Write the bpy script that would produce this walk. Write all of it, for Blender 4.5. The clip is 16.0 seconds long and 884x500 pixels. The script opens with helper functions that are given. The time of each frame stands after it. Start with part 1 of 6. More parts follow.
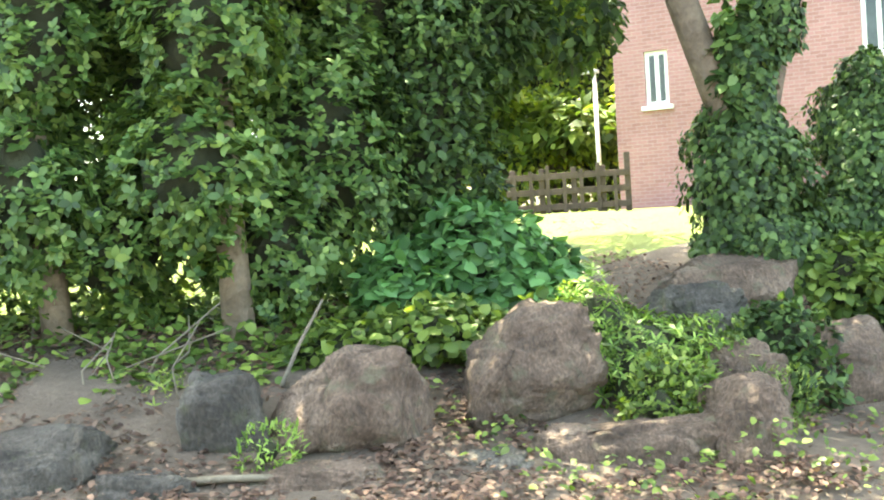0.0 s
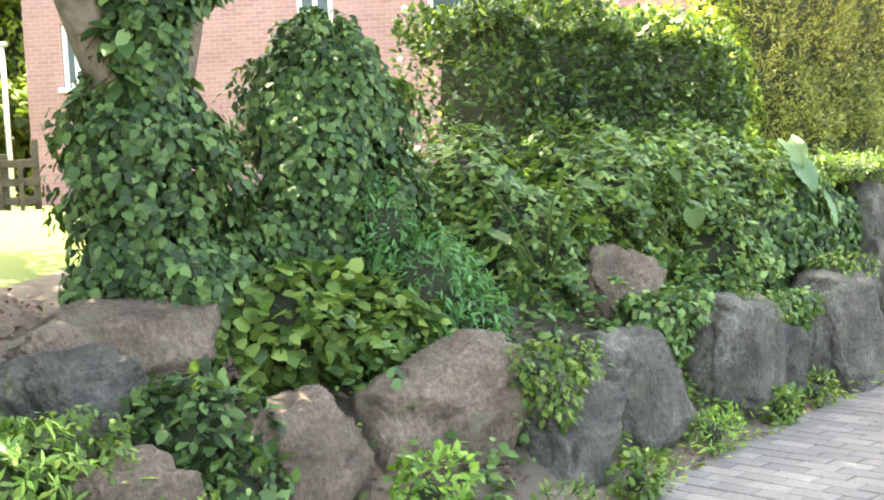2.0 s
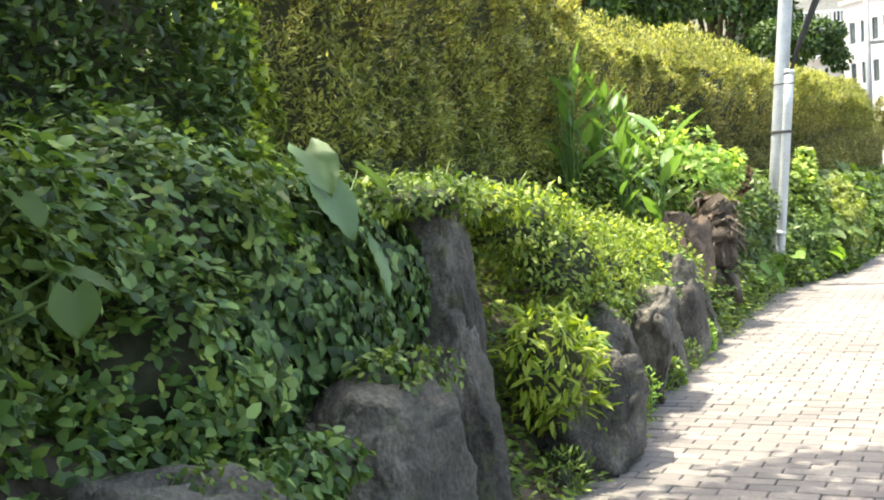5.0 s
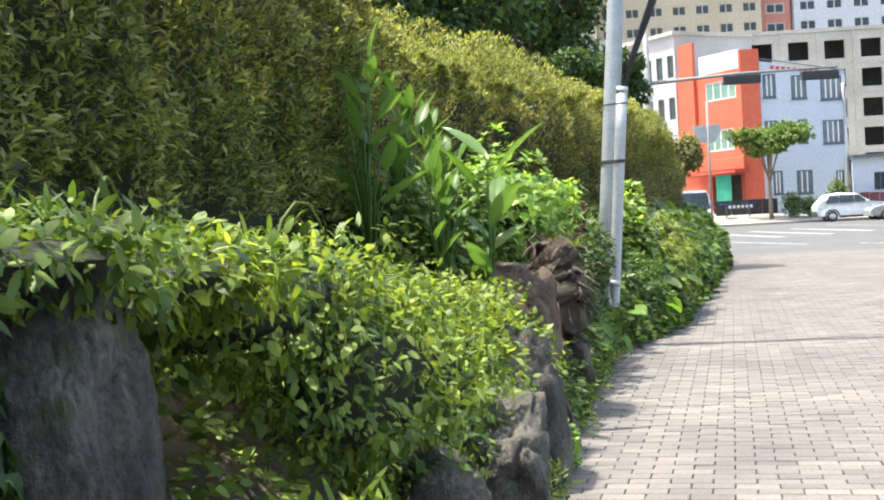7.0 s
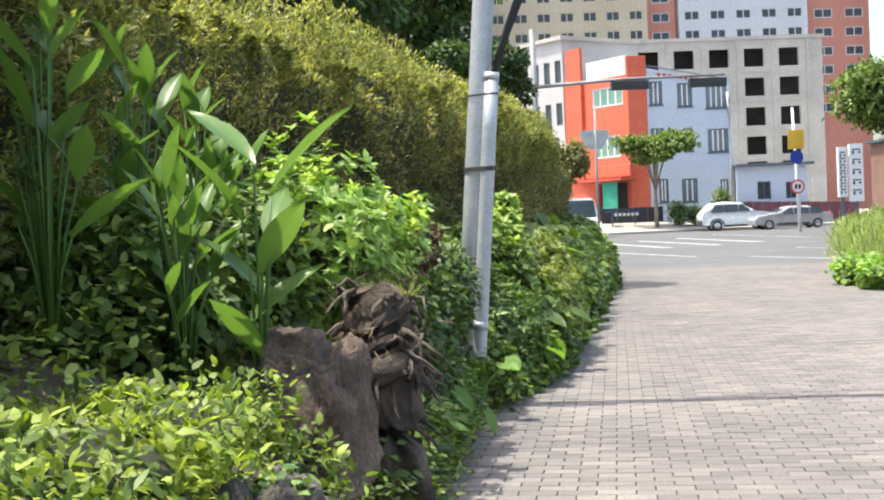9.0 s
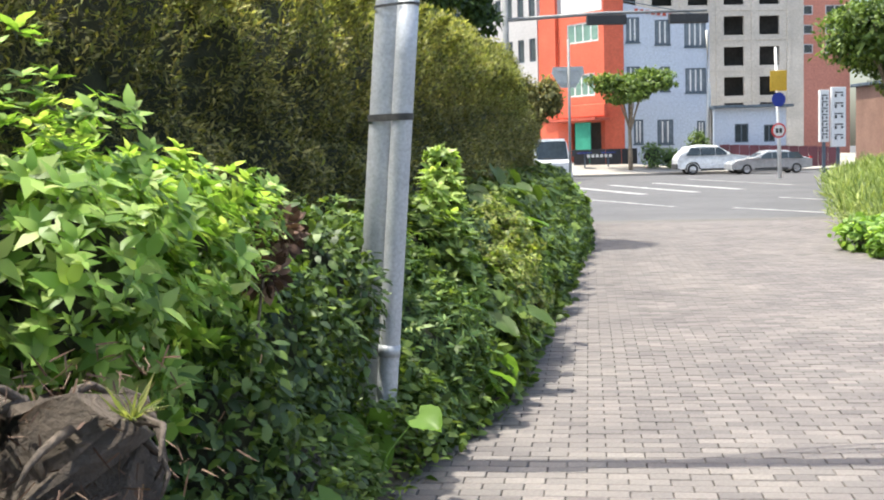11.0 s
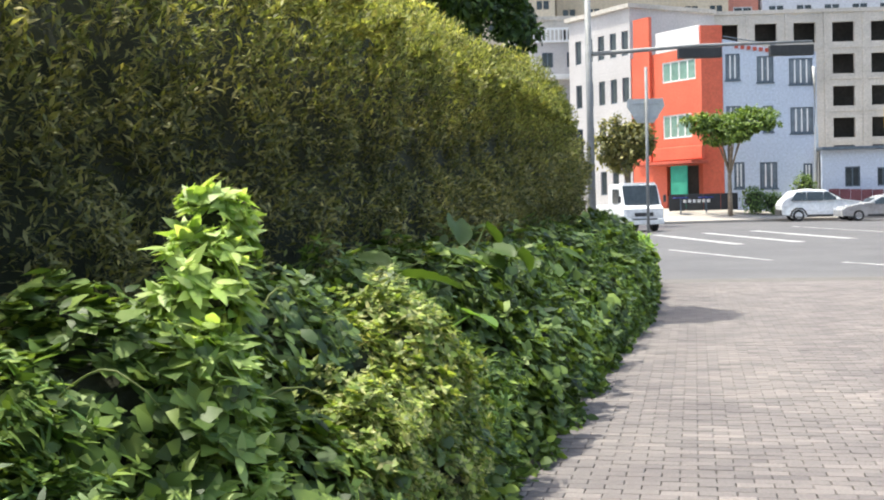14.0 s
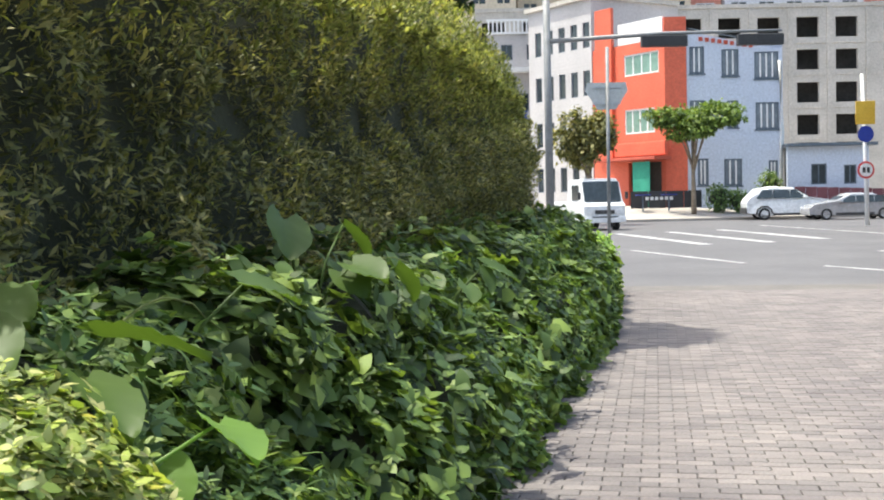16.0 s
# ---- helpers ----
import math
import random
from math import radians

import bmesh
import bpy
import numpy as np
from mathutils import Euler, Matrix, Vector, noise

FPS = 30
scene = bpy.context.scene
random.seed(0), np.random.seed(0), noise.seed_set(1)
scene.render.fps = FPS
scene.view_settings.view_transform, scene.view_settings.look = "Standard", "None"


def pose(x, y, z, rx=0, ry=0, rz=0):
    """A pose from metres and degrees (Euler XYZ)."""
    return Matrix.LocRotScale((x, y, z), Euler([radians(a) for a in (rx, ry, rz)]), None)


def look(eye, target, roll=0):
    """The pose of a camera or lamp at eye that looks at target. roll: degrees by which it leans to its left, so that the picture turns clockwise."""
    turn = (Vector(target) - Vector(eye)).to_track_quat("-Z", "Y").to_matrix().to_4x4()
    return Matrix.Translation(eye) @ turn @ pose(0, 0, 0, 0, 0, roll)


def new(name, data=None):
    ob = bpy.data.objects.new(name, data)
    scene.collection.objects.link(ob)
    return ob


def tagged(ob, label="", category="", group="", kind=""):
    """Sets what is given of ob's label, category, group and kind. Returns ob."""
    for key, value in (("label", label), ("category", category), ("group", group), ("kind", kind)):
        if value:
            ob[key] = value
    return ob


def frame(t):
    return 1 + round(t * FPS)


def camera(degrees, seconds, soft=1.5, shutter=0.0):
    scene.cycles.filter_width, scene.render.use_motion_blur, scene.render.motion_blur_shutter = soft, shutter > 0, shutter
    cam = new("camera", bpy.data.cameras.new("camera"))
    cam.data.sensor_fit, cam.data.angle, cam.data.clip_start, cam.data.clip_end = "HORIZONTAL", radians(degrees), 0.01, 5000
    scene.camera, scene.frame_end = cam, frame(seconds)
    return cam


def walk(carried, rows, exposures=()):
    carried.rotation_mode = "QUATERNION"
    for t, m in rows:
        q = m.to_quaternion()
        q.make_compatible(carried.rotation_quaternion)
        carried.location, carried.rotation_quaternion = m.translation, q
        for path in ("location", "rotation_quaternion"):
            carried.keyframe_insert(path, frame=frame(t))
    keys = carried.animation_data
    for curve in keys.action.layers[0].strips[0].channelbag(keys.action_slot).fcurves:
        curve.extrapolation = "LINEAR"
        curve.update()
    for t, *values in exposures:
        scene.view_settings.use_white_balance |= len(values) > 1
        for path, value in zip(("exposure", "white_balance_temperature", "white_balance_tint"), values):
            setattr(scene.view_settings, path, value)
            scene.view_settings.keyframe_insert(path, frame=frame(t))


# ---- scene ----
cam = camera(42.2, 16.0, 2.0)
PATH = [
    (0, (-0.509, -1.962, 1.189), (-0.942, -0.01, 1.151), -3.4),
    (0.5, (-0.477, -1.404, 1.244), (-0.692, 0.583, 1.17), -3.4),
    (1, (-0.47, -0.827, 1.309), (-0.43, 1.17, 1.213), -3.2),
    (1.5, (-0.376, -0.247, 1.309), (-0.018, 1.718, 1.199), -3.1),
    (2, (-0.246, 0.225, 1.298), (0.262, 2.156, 1.188), -3.1),
    (2.5, (-0.066, 0.681, 1.322), (0.585, 2.569, 1.201), -2.8),
    (3, (0.225, 1.082, 1.344), (1.036, 2.906, 1.216), -2.6),
    (3.5, (0.578, 1.502, 1.358), (1.5, 3.272, 1.23), -2.7),
    (4, (0.894, 1.923, 1.335), (1.936, 3.625, 1.207), -2.6),
    (6.5, (3.053, 4.838, 1.242), (4.419, 6.298, 1.201), -3.7),
    (7, (3.523, 5.168, 1.299), (4.994, 6.523, 1.251), -3.2),
    (7.5, (4.069, 5.408, 1.31), (5.632, 6.655, 1.265), -2.9),
    (8, (4.569, 5.773, 1.335), (6.167, 6.974, 1.3), -2.7),
    (10.5, (7.717, 7.506, 1.556), (9.308, 8.713, 1.435), -1.7),
    (11, (8.279, 7.86, 1.596), (9.896, 9.025, 1.431), -1.6),
    (11.5, (8.897, 8.119, 1.643), (10.532, 9.255, 1.449), -1.5),
    (12, (9.556, 8.402, 1.631), (11.201, 9.521, 1.428), -1.4),
    (12.5, (10.23, 8.579, 1.666), (11.884, 9.684, 1.452), -1.4),
    (13, (10.855, 8.793, 1.676), (12.499, 9.916, 1.48), -1.4),
    (13.5, (11.527, 9.059, 1.565), (13.051, 10.352, 1.467), -1.7),
    (14, (12.2, 9.327, 1.571), (13.712, 10.634, 1.489), -1.6),
    (14.5, (12.865, 9.568, 1.587), (14.387, 10.861, 1.497), -1.5),
    (15, (13.552, 9.926, 1.548), (15.077, 11.216, 1.458), -1.5),
    (15.5, (14.179, 10.405, 1.557), (15.717, 11.68, 1.47), -1.5),
    (16, (14.805, 10.857, 1.513), (16.359, 12.113, 1.424), -1.3),
]
walk(cam, [(t, look(eye, target, roll)) for t, eye, target, roll in PATH], [(0, 3.6, 7800, -4), (2.5, 3.7, 7900, 0), (3.4, 3.3, 7800, 0), (4.2, 2.85, 7700, 0), (5.4, 2.15, 7200, 0), (6.6, 1.8, 6700, 1), (8, 1.55, 6650, 3), (16, 1.35, 6600, 4)])

# ---- world, sun ----
world = bpy.data.worlds.new("world")
scene.world = world
world.use_nodes = True
wn = world.node_tree
sky = wn.nodes.new("ShaderNodeTexSky")
sky.sky_type, sky.sun_disc = "NISHITA", False
sky.sun_elevation, sky.sun_rotation = radians(73), radians(-32)
sky.air_density, sky.dust_density, sky.ozone_density = 1.0, 4.0, 0.6
wn.links.new(sky.outputs[0], wn.nodes["Background"].inputs[0])
wn.nodes["Background"].inputs[1].default_value = 0.15
sun = new("sun", bpy.data.lights.new("sun", "SUN"))
sun.data.energy, sun.data.angle, sun.data.color = 3.1, radians(0.4), (1.0, 0.95, 0.86)
SUN_FROM = Vector((-0.53 * math.cos(radians(73)), 0.85 * math.cos(radians(73)), math.sin(radians(73))))
sun.matrix_world = look(SUN_FROM * 60, (0, 0, 0))


# ---- materials ----
def material(name, rough=0.7, metal=0.0):
    m = bpy.data.materials.new(name)
    m.use_nodes = True
    b = m.node_tree.nodes["Principled BSDF"]
    b.inputs["Roughness"].default_value = rough
    b.inputs["Metallic"].default_value = metal
    return m, m.node_tree, b


def rgb(c):
    return (*c, 1)


def ramp(nt, fac, stops):
    r = nt.nodes.new("ShaderNodeValToRGB")
    e = r.color_ramp.elements
    e[0].position, e[0].color = stops[0][0], rgb(stops[0][1])
    e[1].position, e[1].color = stops[-1][0], rgb(stops[-1][1])
    for p, c in stops[1:-1]:
        n = e.new(p)
        n.color = rgb(c)
    nt.links.new(fac, r.inputs[0])
    return r.outputs[0]


def noise_tex(nt, scale, detail=4.0, rough=0.55, coord="Object"):
    tc = nt.nodes.new("ShaderNodeTexCoord")
    n = nt.nodes.new("ShaderNodeTexNoise")
    n.inputs["Scale"].default_value, n.inputs["Detail"].default_value, n.inputs["Roughness"].default_value = scale, detail, rough
    nt.links.new(tc.outputs[coord], n.inputs["Vector"])
    return n.outputs["Fac"]


def mixc(nt, fac, a, b, mode="MIX"):
    m = nt.nodes.new("ShaderNodeMix")
    m.data_type, m.blend_type = "RGBA", mode
    for sock, v in ((m.inputs[0], fac), (m.inputs[6], a), (m.inputs[7], b)):
        if isinstance(v, (int, float)):
            sock.default_value = v
        elif isinstance(v, tuple):
            sock.default_value = rgb(v)
        else:
            nt.links.new(v, sock)
    return m.outputs[2]


def bump(nt, bsdf, height, strength=0.3, dist=0.02):
    b = nt.nodes.new("ShaderNodeBump")
    b.inputs["Strength"].default_value, b.inputs["Distance"].default_value = strength, dist
    nt.links.new(height, b.inputs["Height"])
    nt.links.new(b.outputs[0], bsdf.inputs["Normal"])


def surface(name, c1, c2, scale=3.0, rough=0.75, bumps=0.25, fine=40.0, metal=0.0, coord="Object"):
    """Two tones in large blotches, with a finer grain over them and fine relief."""
    m, nt, b = material(name, rough, metal)
    big = noise_tex(nt, scale, 5, 0.6, coord)
    small = noise_tex(nt, fine, 6, 0.65, coord)
    base = ramp(nt, big, [(0.3, c1), (0.7, c2)])
    grain = ramp(nt, small, [(0.25, (0.72, 0.72, 0.72)), (0.75, (1.2, 1.2, 1.2))])
    col = mixc(nt, 1.0, base, grain, "MULTIPLY")
    nt.links.new(col, b.inputs["Base Color"])
    bump(nt, b, small, bumps, 0.02)
    return m


def leaf_material(name, dark, mid, light, rough=0.42, through_light=0.35):
    m, nt, b = material(name, rough)
    b.inputs["Specular IOR Level"].default_value = 0.4
    geo = nt.nodes.new("ShaderNodeNewGeometry")
    col = ramp(nt, geo.outputs["Random Per Island"], [(0.0, tuple(0.6 * c for c in dark)), (0.5, mid), (0.85, light), (1.0, tuple(1.3 * c for c in light))])
    patch = ramp(nt, noise_tex(nt, 2.2, 3), [(0.3, (0.75, 0.78, 0.72)), (0.7, (1.2, 1.15, 1.05))])
    col = mixc(nt, 1.0, col, patch, "MULTIPLY")
    nt.links.new(col, b.inputs["Base Color"])
    tr = nt.nodes.new("ShaderNodeBsdfTranslucent")
    warm = mixc(nt, 1.0, col, (1.25, 1.25, 0.6), "MULTIPLY")
    nt.links.new(warm, tr.inputs["Color"])
    mx = nt.nodes.new("ShaderNodeMixShader")
    mx.inputs[0].default_value = through_light
    nt.links.new(b.outputs[0], mx.inputs[1])
    nt.links.new(tr.outputs[0], mx.inputs[2])
    nt.links.new(mx.outputs[0], nt.nodes["Material Output"].inputs[0])
    return m


M = {}
M["leaf_gloss"] = leaf_material("leaf_gloss", (0.045, 0.1, 0.03), (0.092, 0.175, 0.052), (0.18, 0.275, 0.09), 0.45)
M["leaf_ivy"] = leaf_material("leaf_ivy", (0.024, 0.052, 0.018), (0.05, 0.098, 0.031), (0.105, 0.172, 0.054), 0.6, 0.3)
M["leaf_mid"] = leaf_material("leaf_mid", (0.048, 0.092, 0.02), (0.1, 0.168, 0.036), (0.185, 0.258, 0.062), 0.52)
M["leaf_lime"] = leaf_material("leaf_lime", (0.1, 0.165, 0.034), (0.2, 0.285, 0.062), (0.35, 0.42, 0.11), 0.5, 0.42)
M["leaf_fresh"] = leaf_material("leaf_fresh", (0.11, 0.22, 0.045), (0.21, 0.37, 0.08), (0.33, 0.48, 0.14), 0.45, 0.48)
M["leaf_teal"] = leaf_material("leaf_teal", (0.06, 0.15, 0.055), (0.1, 0.23, 0.085), (0.15, 0.31, 0.12), 0.5, 0.4)
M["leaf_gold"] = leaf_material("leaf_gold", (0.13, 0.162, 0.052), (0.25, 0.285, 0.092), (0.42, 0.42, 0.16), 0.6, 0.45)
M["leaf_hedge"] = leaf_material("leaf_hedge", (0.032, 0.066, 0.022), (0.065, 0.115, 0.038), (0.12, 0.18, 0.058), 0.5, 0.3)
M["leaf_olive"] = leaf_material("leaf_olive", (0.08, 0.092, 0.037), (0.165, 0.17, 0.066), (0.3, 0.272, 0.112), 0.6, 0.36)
M["leaf_pale"] = leaf_material("leaf_pale", (0.14, 0.19, 0.06), (0.25, 0.3, 0.11), (0.42, 0.42, 0.19), 0.55, 0.4)
# yellow-green leaf; behind the garden its brightness stands for sunlight
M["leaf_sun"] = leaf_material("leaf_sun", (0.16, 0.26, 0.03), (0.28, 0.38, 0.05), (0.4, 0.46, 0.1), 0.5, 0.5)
M["leaf_dry"] = leaf_material("leaf_dry", (0.06, 0.033, 0.026), (0.115, 0.066, 0.052), (0.19, 0.125, 0.1), 0.8, 0.1)
M["leaf_taro"] = leaf_material("leaf_taro", (0.11, 0.19, 0.085), (0.16, 0.26, 0.12), (0.22, 0.32, 0.16), 0.4, 0.3)
# lighter copy of leaf_fresh with sunlight put into its colour
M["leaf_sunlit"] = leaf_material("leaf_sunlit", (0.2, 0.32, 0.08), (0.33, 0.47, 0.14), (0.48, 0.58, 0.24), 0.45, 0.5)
M["leaf_canna"] = leaf_material("leaf_canna", (0.1, 0.2, 0.05), (0.17, 0.3, 0.085), (0.26, 0.38, 0.14), 0.38, 0.42)
M["grass"] = leaf_material("grass", (0.1, 0.16, 0.04), (0.19, 0.27, 0.075), (0.33, 0.38, 0.14), 0.6, 0.35)
# near-black green that puts the shade inside shrubs and hedges into colour
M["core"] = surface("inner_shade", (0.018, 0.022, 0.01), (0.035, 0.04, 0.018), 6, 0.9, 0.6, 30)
M["soil"] = surface("soil", (0.075, 0.058, 0.044), (0.14, 0.108, 0.083), 2.5, 0.95, 0.8, 35)
M["lawn"] = surface("lawn", (0.075, 0.115, 0.01), (0.12, 0.15, 0.018), 1.2, 0.9, 0.6, 50)
def rock_material(name, dark, mid, light, moss):
    m, nt, b = material(name, 0.9)
    big = noise_tex(nt, 3.2, 6, 0.62)
    streak = nt.nodes.new("ShaderNodeTexNoise")
    tc = nt.nodes.new("ShaderNodeTexCoord")
    mp = nt.nodes.new("ShaderNodeMapping")
    mp.inputs["Scale"].default_value = (13, 13, 7)
    nt.links.new(tc.outputs["Object"], mp.inputs[0])
    nt.links.new(mp.outputs[0], streak.inputs["Vector"])
    streak.inputs["Detail"].default_value = 5
    fine = noise_tex(nt, 60, 6, 0.7)
    col = ramp(nt, big, [(0.36, dark), (0.5, mid), (0.64, light)])
    col = mixc(nt, 1.0, col, ramp(nt, streak.outputs["Fac"], [(0.3, (0.6, 0.6, 0.6)), (0.7, (1.25, 1.22, 1.2))]), "MULTIPLY")
    col = mixc(nt, 1.0, col, ramp(nt, fine, [(0.3, (0.65, 0.65, 0.65)), (0.7, (1.25, 1.25, 1.25))]), "MULTIPLY")
    spots = ramp(nt, noise_tex(nt, 9, 4, 0.6), [(0.56, (0, 0, 0)), (0.68, (0.75, 0.75, 0.75))])
    sep = nt.nodes.new("ShaderNodeSeparateColor")
    nt.links.new(spots, sep.inputs[0])
    col = mixc(nt, sep.outputs[0], col, moss)
    nt.links.new(col, b.inputs["Base Color"])
    mid_b = nt.nodes.new("ShaderNodeMath")
    mid_b.operation = "ADD"
    nt.links.new(streak.outputs["Fac"], mid_b.inputs[0])
    nt.links.new(fine, mid_b.inputs[1])
    coarse = nt.nodes.new("ShaderNodeMath")
    coarse.operation = "MULTIPLY_ADD"
    nt.links.new(noise_tex(nt, 17, 5, 0.7), coarse.inputs[0])
    coarse.inputs[1].default_value = 2.0
    nt.links.new(mid_b.outputs[0], coarse.inputs[2])
    bump(nt, b, coarse.outputs[0], 0.7, 0.03)
    return m


M["rock_warm"] = rock_material("rock_warm", (0.09, 0.062, 0.046), (0.16, 0.113, 0.086), (0.225, 0.168, 0.132), (0.12, 0.115, 0.075))
M["rock_grey"] = rock_material("rock_grey", (0.052, 0.046, 0.041), (0.1, 0.09, 0.079), (0.18, 0.163, 0.143), (0.08, 0.085, 0.05))
M["rock_dark"] = rock_material("rock_dark", (0.035, 0.031, 0.028), (0.078, 0.068, 0.06), (0.2, 0.185, 0.165), (0.075, 0.085, 0.04))
M["bark"] = surface("bark", (0.16, 0.12, 0.085), (0.33, 0.26, 0.19), 5, 0.9, 0.8, 30)
M["bark_mid"] = surface("bark_mid", (0.1, 0.075, 0.055), (0.23, 0.175, 0.13), 5, 0.92, 0.9, 26)
M["bark_dark"] = surface("bark_dark", (0.06, 0.045, 0.035), (0.15, 0.11, 0.085), 6, 0.92, 0.9, 30)
M["dead_wood"] = surface("dead_wood", (0.045, 0.035, 0.029), (0.15, 0.118, 0.096), 9, 0.92, 1.0, 35)
M["twig"] = surface("twig", (0.12, 0.1, 0.07), (0.22, 0.19, 0.145), 8, 0.85, 0.4, 40)
M["asphalt"] = surface("asphalt", (0.075, 0.073, 0.078), (0.11, 0.106, 0.11), 0.35, 0.85, 0.25, 60)
M["concrete_walk"] = surface("concrete_walk", (0.26, 0.24, 0.215), (0.36, 0.33, 0.3), 0.6, 0.85, 0.2, 30)
M["white_line"] = surface("white_line", (0.15, 0.15, 0.15), (0.48, 0.48, 0.47), 1.6, 0.7, 0.1, 25)
M["galvanised"] = surface("galvanised", (0.4, 0.42, 0.46), (0.5, 0.52, 0.56), 7, 0.48, 0.06, 60, 0.25)
M["pole_grey"] = surface("pole_grey", (0.17, 0.175, 0.18), (0.25, 0.255, 0.26), 4, 0.55, 0.06, 30)
M["strap"] = surface("strap", (0.03, 0.03, 0.032), (0.06, 0.06, 0.06), 20, 0.6, 0.1)
M["cable"] = surface("cable", (0.012, 0.012, 0.013), (0.02, 0.02, 0.02), 20, 0.55, 0.1)


# ---- helpers for meshes ----
def mesh_ob(name, verts, faces, mat, parent=None, smooth=False):
    me = bpy.data.meshes.new(name)
    me.from_pydata([tuple(v) for v in verts], [], [tuple(f) for f in faces])
    if mat:
        me.materials.append(mat)
    if smooth:
        me.polygons.foreach_set("use_smooth", [True] * len(me.polygons))
    me.update()
    ob = new(name, me)
    ob.parent = parent
    return ob


def part(name, bm, mat, parent=None, label="", smooth=False):
    me = bpy.data.meshes.new(name)
    bm.to_mesh(me)
    bm.free()
    if mat:
        me.materials.append(mat)
    if smooth:
        me.polygons.foreach_set("use_smooth", [True] * len(me.polygons))
    ob = new(name, me)
    ob.parent = parent
    return tagged(ob, label)


def empty(name, m, label, category, group="", kind=""):
    ob = new(name)
    ob.matrix_world = m
    return tagged(ob, label, category, group, kind)


def box_bm(x0, x1, y0, y1, z0, z1, bevel=0.0, bm=None):
    out = bm or bmesh.new()
    r = bmesh.ops.create_cube(out, size=1)
    vs = r["verts"]
    for v in vs:
        v.co = Vector((x0 + (v.co.x + 0.5) * (x1 - x0), y0 + (v.co.y + 0.5) * (y1 - y0), z0 + (v.co.z + 0.5) * (z1 - z0)))
    if bevel:
        es = list({e for v in vs for e in v.link_edges})
        bmesh.ops.bevel(out, geom=es, offset=bevel, segments=2, affect="EDGES", profile=0.6)
    return out


def tube_bm(points, radii, sides=10, bm=None):
    """A tube through points, with a radius at each."""
    out = bm or bmesh.new()
    rings = []
    pts = [Vector(p) for p in points]
    for i, p in enumerate(pts):
        d = (pts[min(i + 1, len(pts) - 1)] - pts[max(i - 1, 0)]).normalized()
        q = d.to_track_quat("Z", "Y")
        rings.append([out.verts.new(p + q @ Vector((radii[i] * math.cos(a), radii[i] * math.sin(a), 0))) for a in [2 * math.pi * k / sides for k in range(sides)]])
    for a, b in zip(rings[:-1], rings[1:]):
        for k in range(sides):
            out.faces.new((a[k], a[(k + 1) % sides], b[(k + 1) % sides], b[k]))
    out.faces.new(rings[0][::-1])
    out.faces.new(rings[-1])
    return out


# ---- foliage ----
SHAPES = {  # outline across (half width) at steps along the leaf; the tip is 1
    "oval": [(0.0, 0.0), (0.3, 0.28), (0.7, 0.24), (1.0, 0.0)],
    "round": [(0.0, 0.0), (0.25, 0.42), (0.65, 0.4), (1.0, 0.0)],
    "heart": [(0.0, 0.0), (-0.08, 0.3), (0.3, 0.46), (0.7, 0.26), (1.0, 0.0)],
    "lance": [(0.0, 0.0), (0.35, 0.13), (0.7, 0.1), (1.0, 0.0)],
    "needle": [(0.0, 0.0), (0.5, 0.15), (1.0, 0.0)],
    "pointed": [(0.0, 0.02), (0.22, 0.2), (0.5, 0.19), (0.8, 0.08), (1.0, 0.0)],
    "diamond": [(0.0, 0.0), (0.45, 0.3), (1.0, 0.0)],
    "blade": [(0.0, 0.03), (0.5, 0.035), (1.0, 0.0)],
}


def leaves(name, pos, ax, nrm, size, shape, mat, parent=None, droop=0.12):
    """One mesh of many leaves: each lies at pos, points along ax and faces nrm."""
    n = len(pos)
    ax = ax / (np.linalg.norm(ax, axis=1, keepdims=True) + 1e-9)
    side = np.cross(ax, nrm)
    side /= np.linalg.norm(side, axis=1, keepdims=True) + 1e-9
    up = np.cross(side, ax)
    prof = SHAPES[shape]
    cols, ids = [], []
    for t, w in prof:
        mid = pos + ax * (t * size)[:, None] - up * (droop * t * t * size)[:, None]
        if w == 0:
            ids.append((len(cols), len(cols)))
            cols.append(mid)
        else:
            lift = up * (0.22 * w * size)[:, None]
            ids.append((len(cols), len(cols) + 1))
            cols.append(mid + side * (w * size)[:, None] + lift)
            cols.append(mid - side * (w * size)[:, None] + lift)
    k = len(cols)
    verts = np.stack(cols, 1).reshape(-1, 3)
    faces = []
    for (a, b), (c, d) in zip(ids[:-1], ids[1:]):
        if a == b:
            faces.append((a, d, c) if c != d else None)
        elif c == d:
            faces.append((a, b, c))
        else:
            faces += [(a, b, d), (a, d, c)]
    f = np.array([q for q in faces if q])
    allf = (f[None] + (np.arange(n) * k)[:, None, None]).reshape(-1)
    nf = len(allf) // 3
    me = bpy.data.meshes.new(name)
    me.vertices.add(len(verts))
    me.vertices.foreach_set("co", verts.astype(np.float32).ravel())
    me.loops.add(len(allf))
    me.loops.foreach_set("vertex_index", allf.astype(np.int32))
    me.polygons.add(nf)
    me.polygons.foreach_set("loop_start", np.arange(0, nf * 3, 3, dtype=np.int32))
    me.polygons.foreach_set("loop_total", np.full(nf, 3, dtype=np.int32))
    me.materials.append(mat)
    me.update(calc_edges=True)
    me.validate()
    ob = new(name, me)
    ob.parent = parent
    return ob


RNG = np.random.default_rng(7)
FACING = np.array([0.5, -0.86, 0.0])  # outwards from the bank, over the path


def unit(n):
    v = RNG.normal(size=(n, 3))
    return v / np.linalg.norm(v, axis=1, keepdims=True)


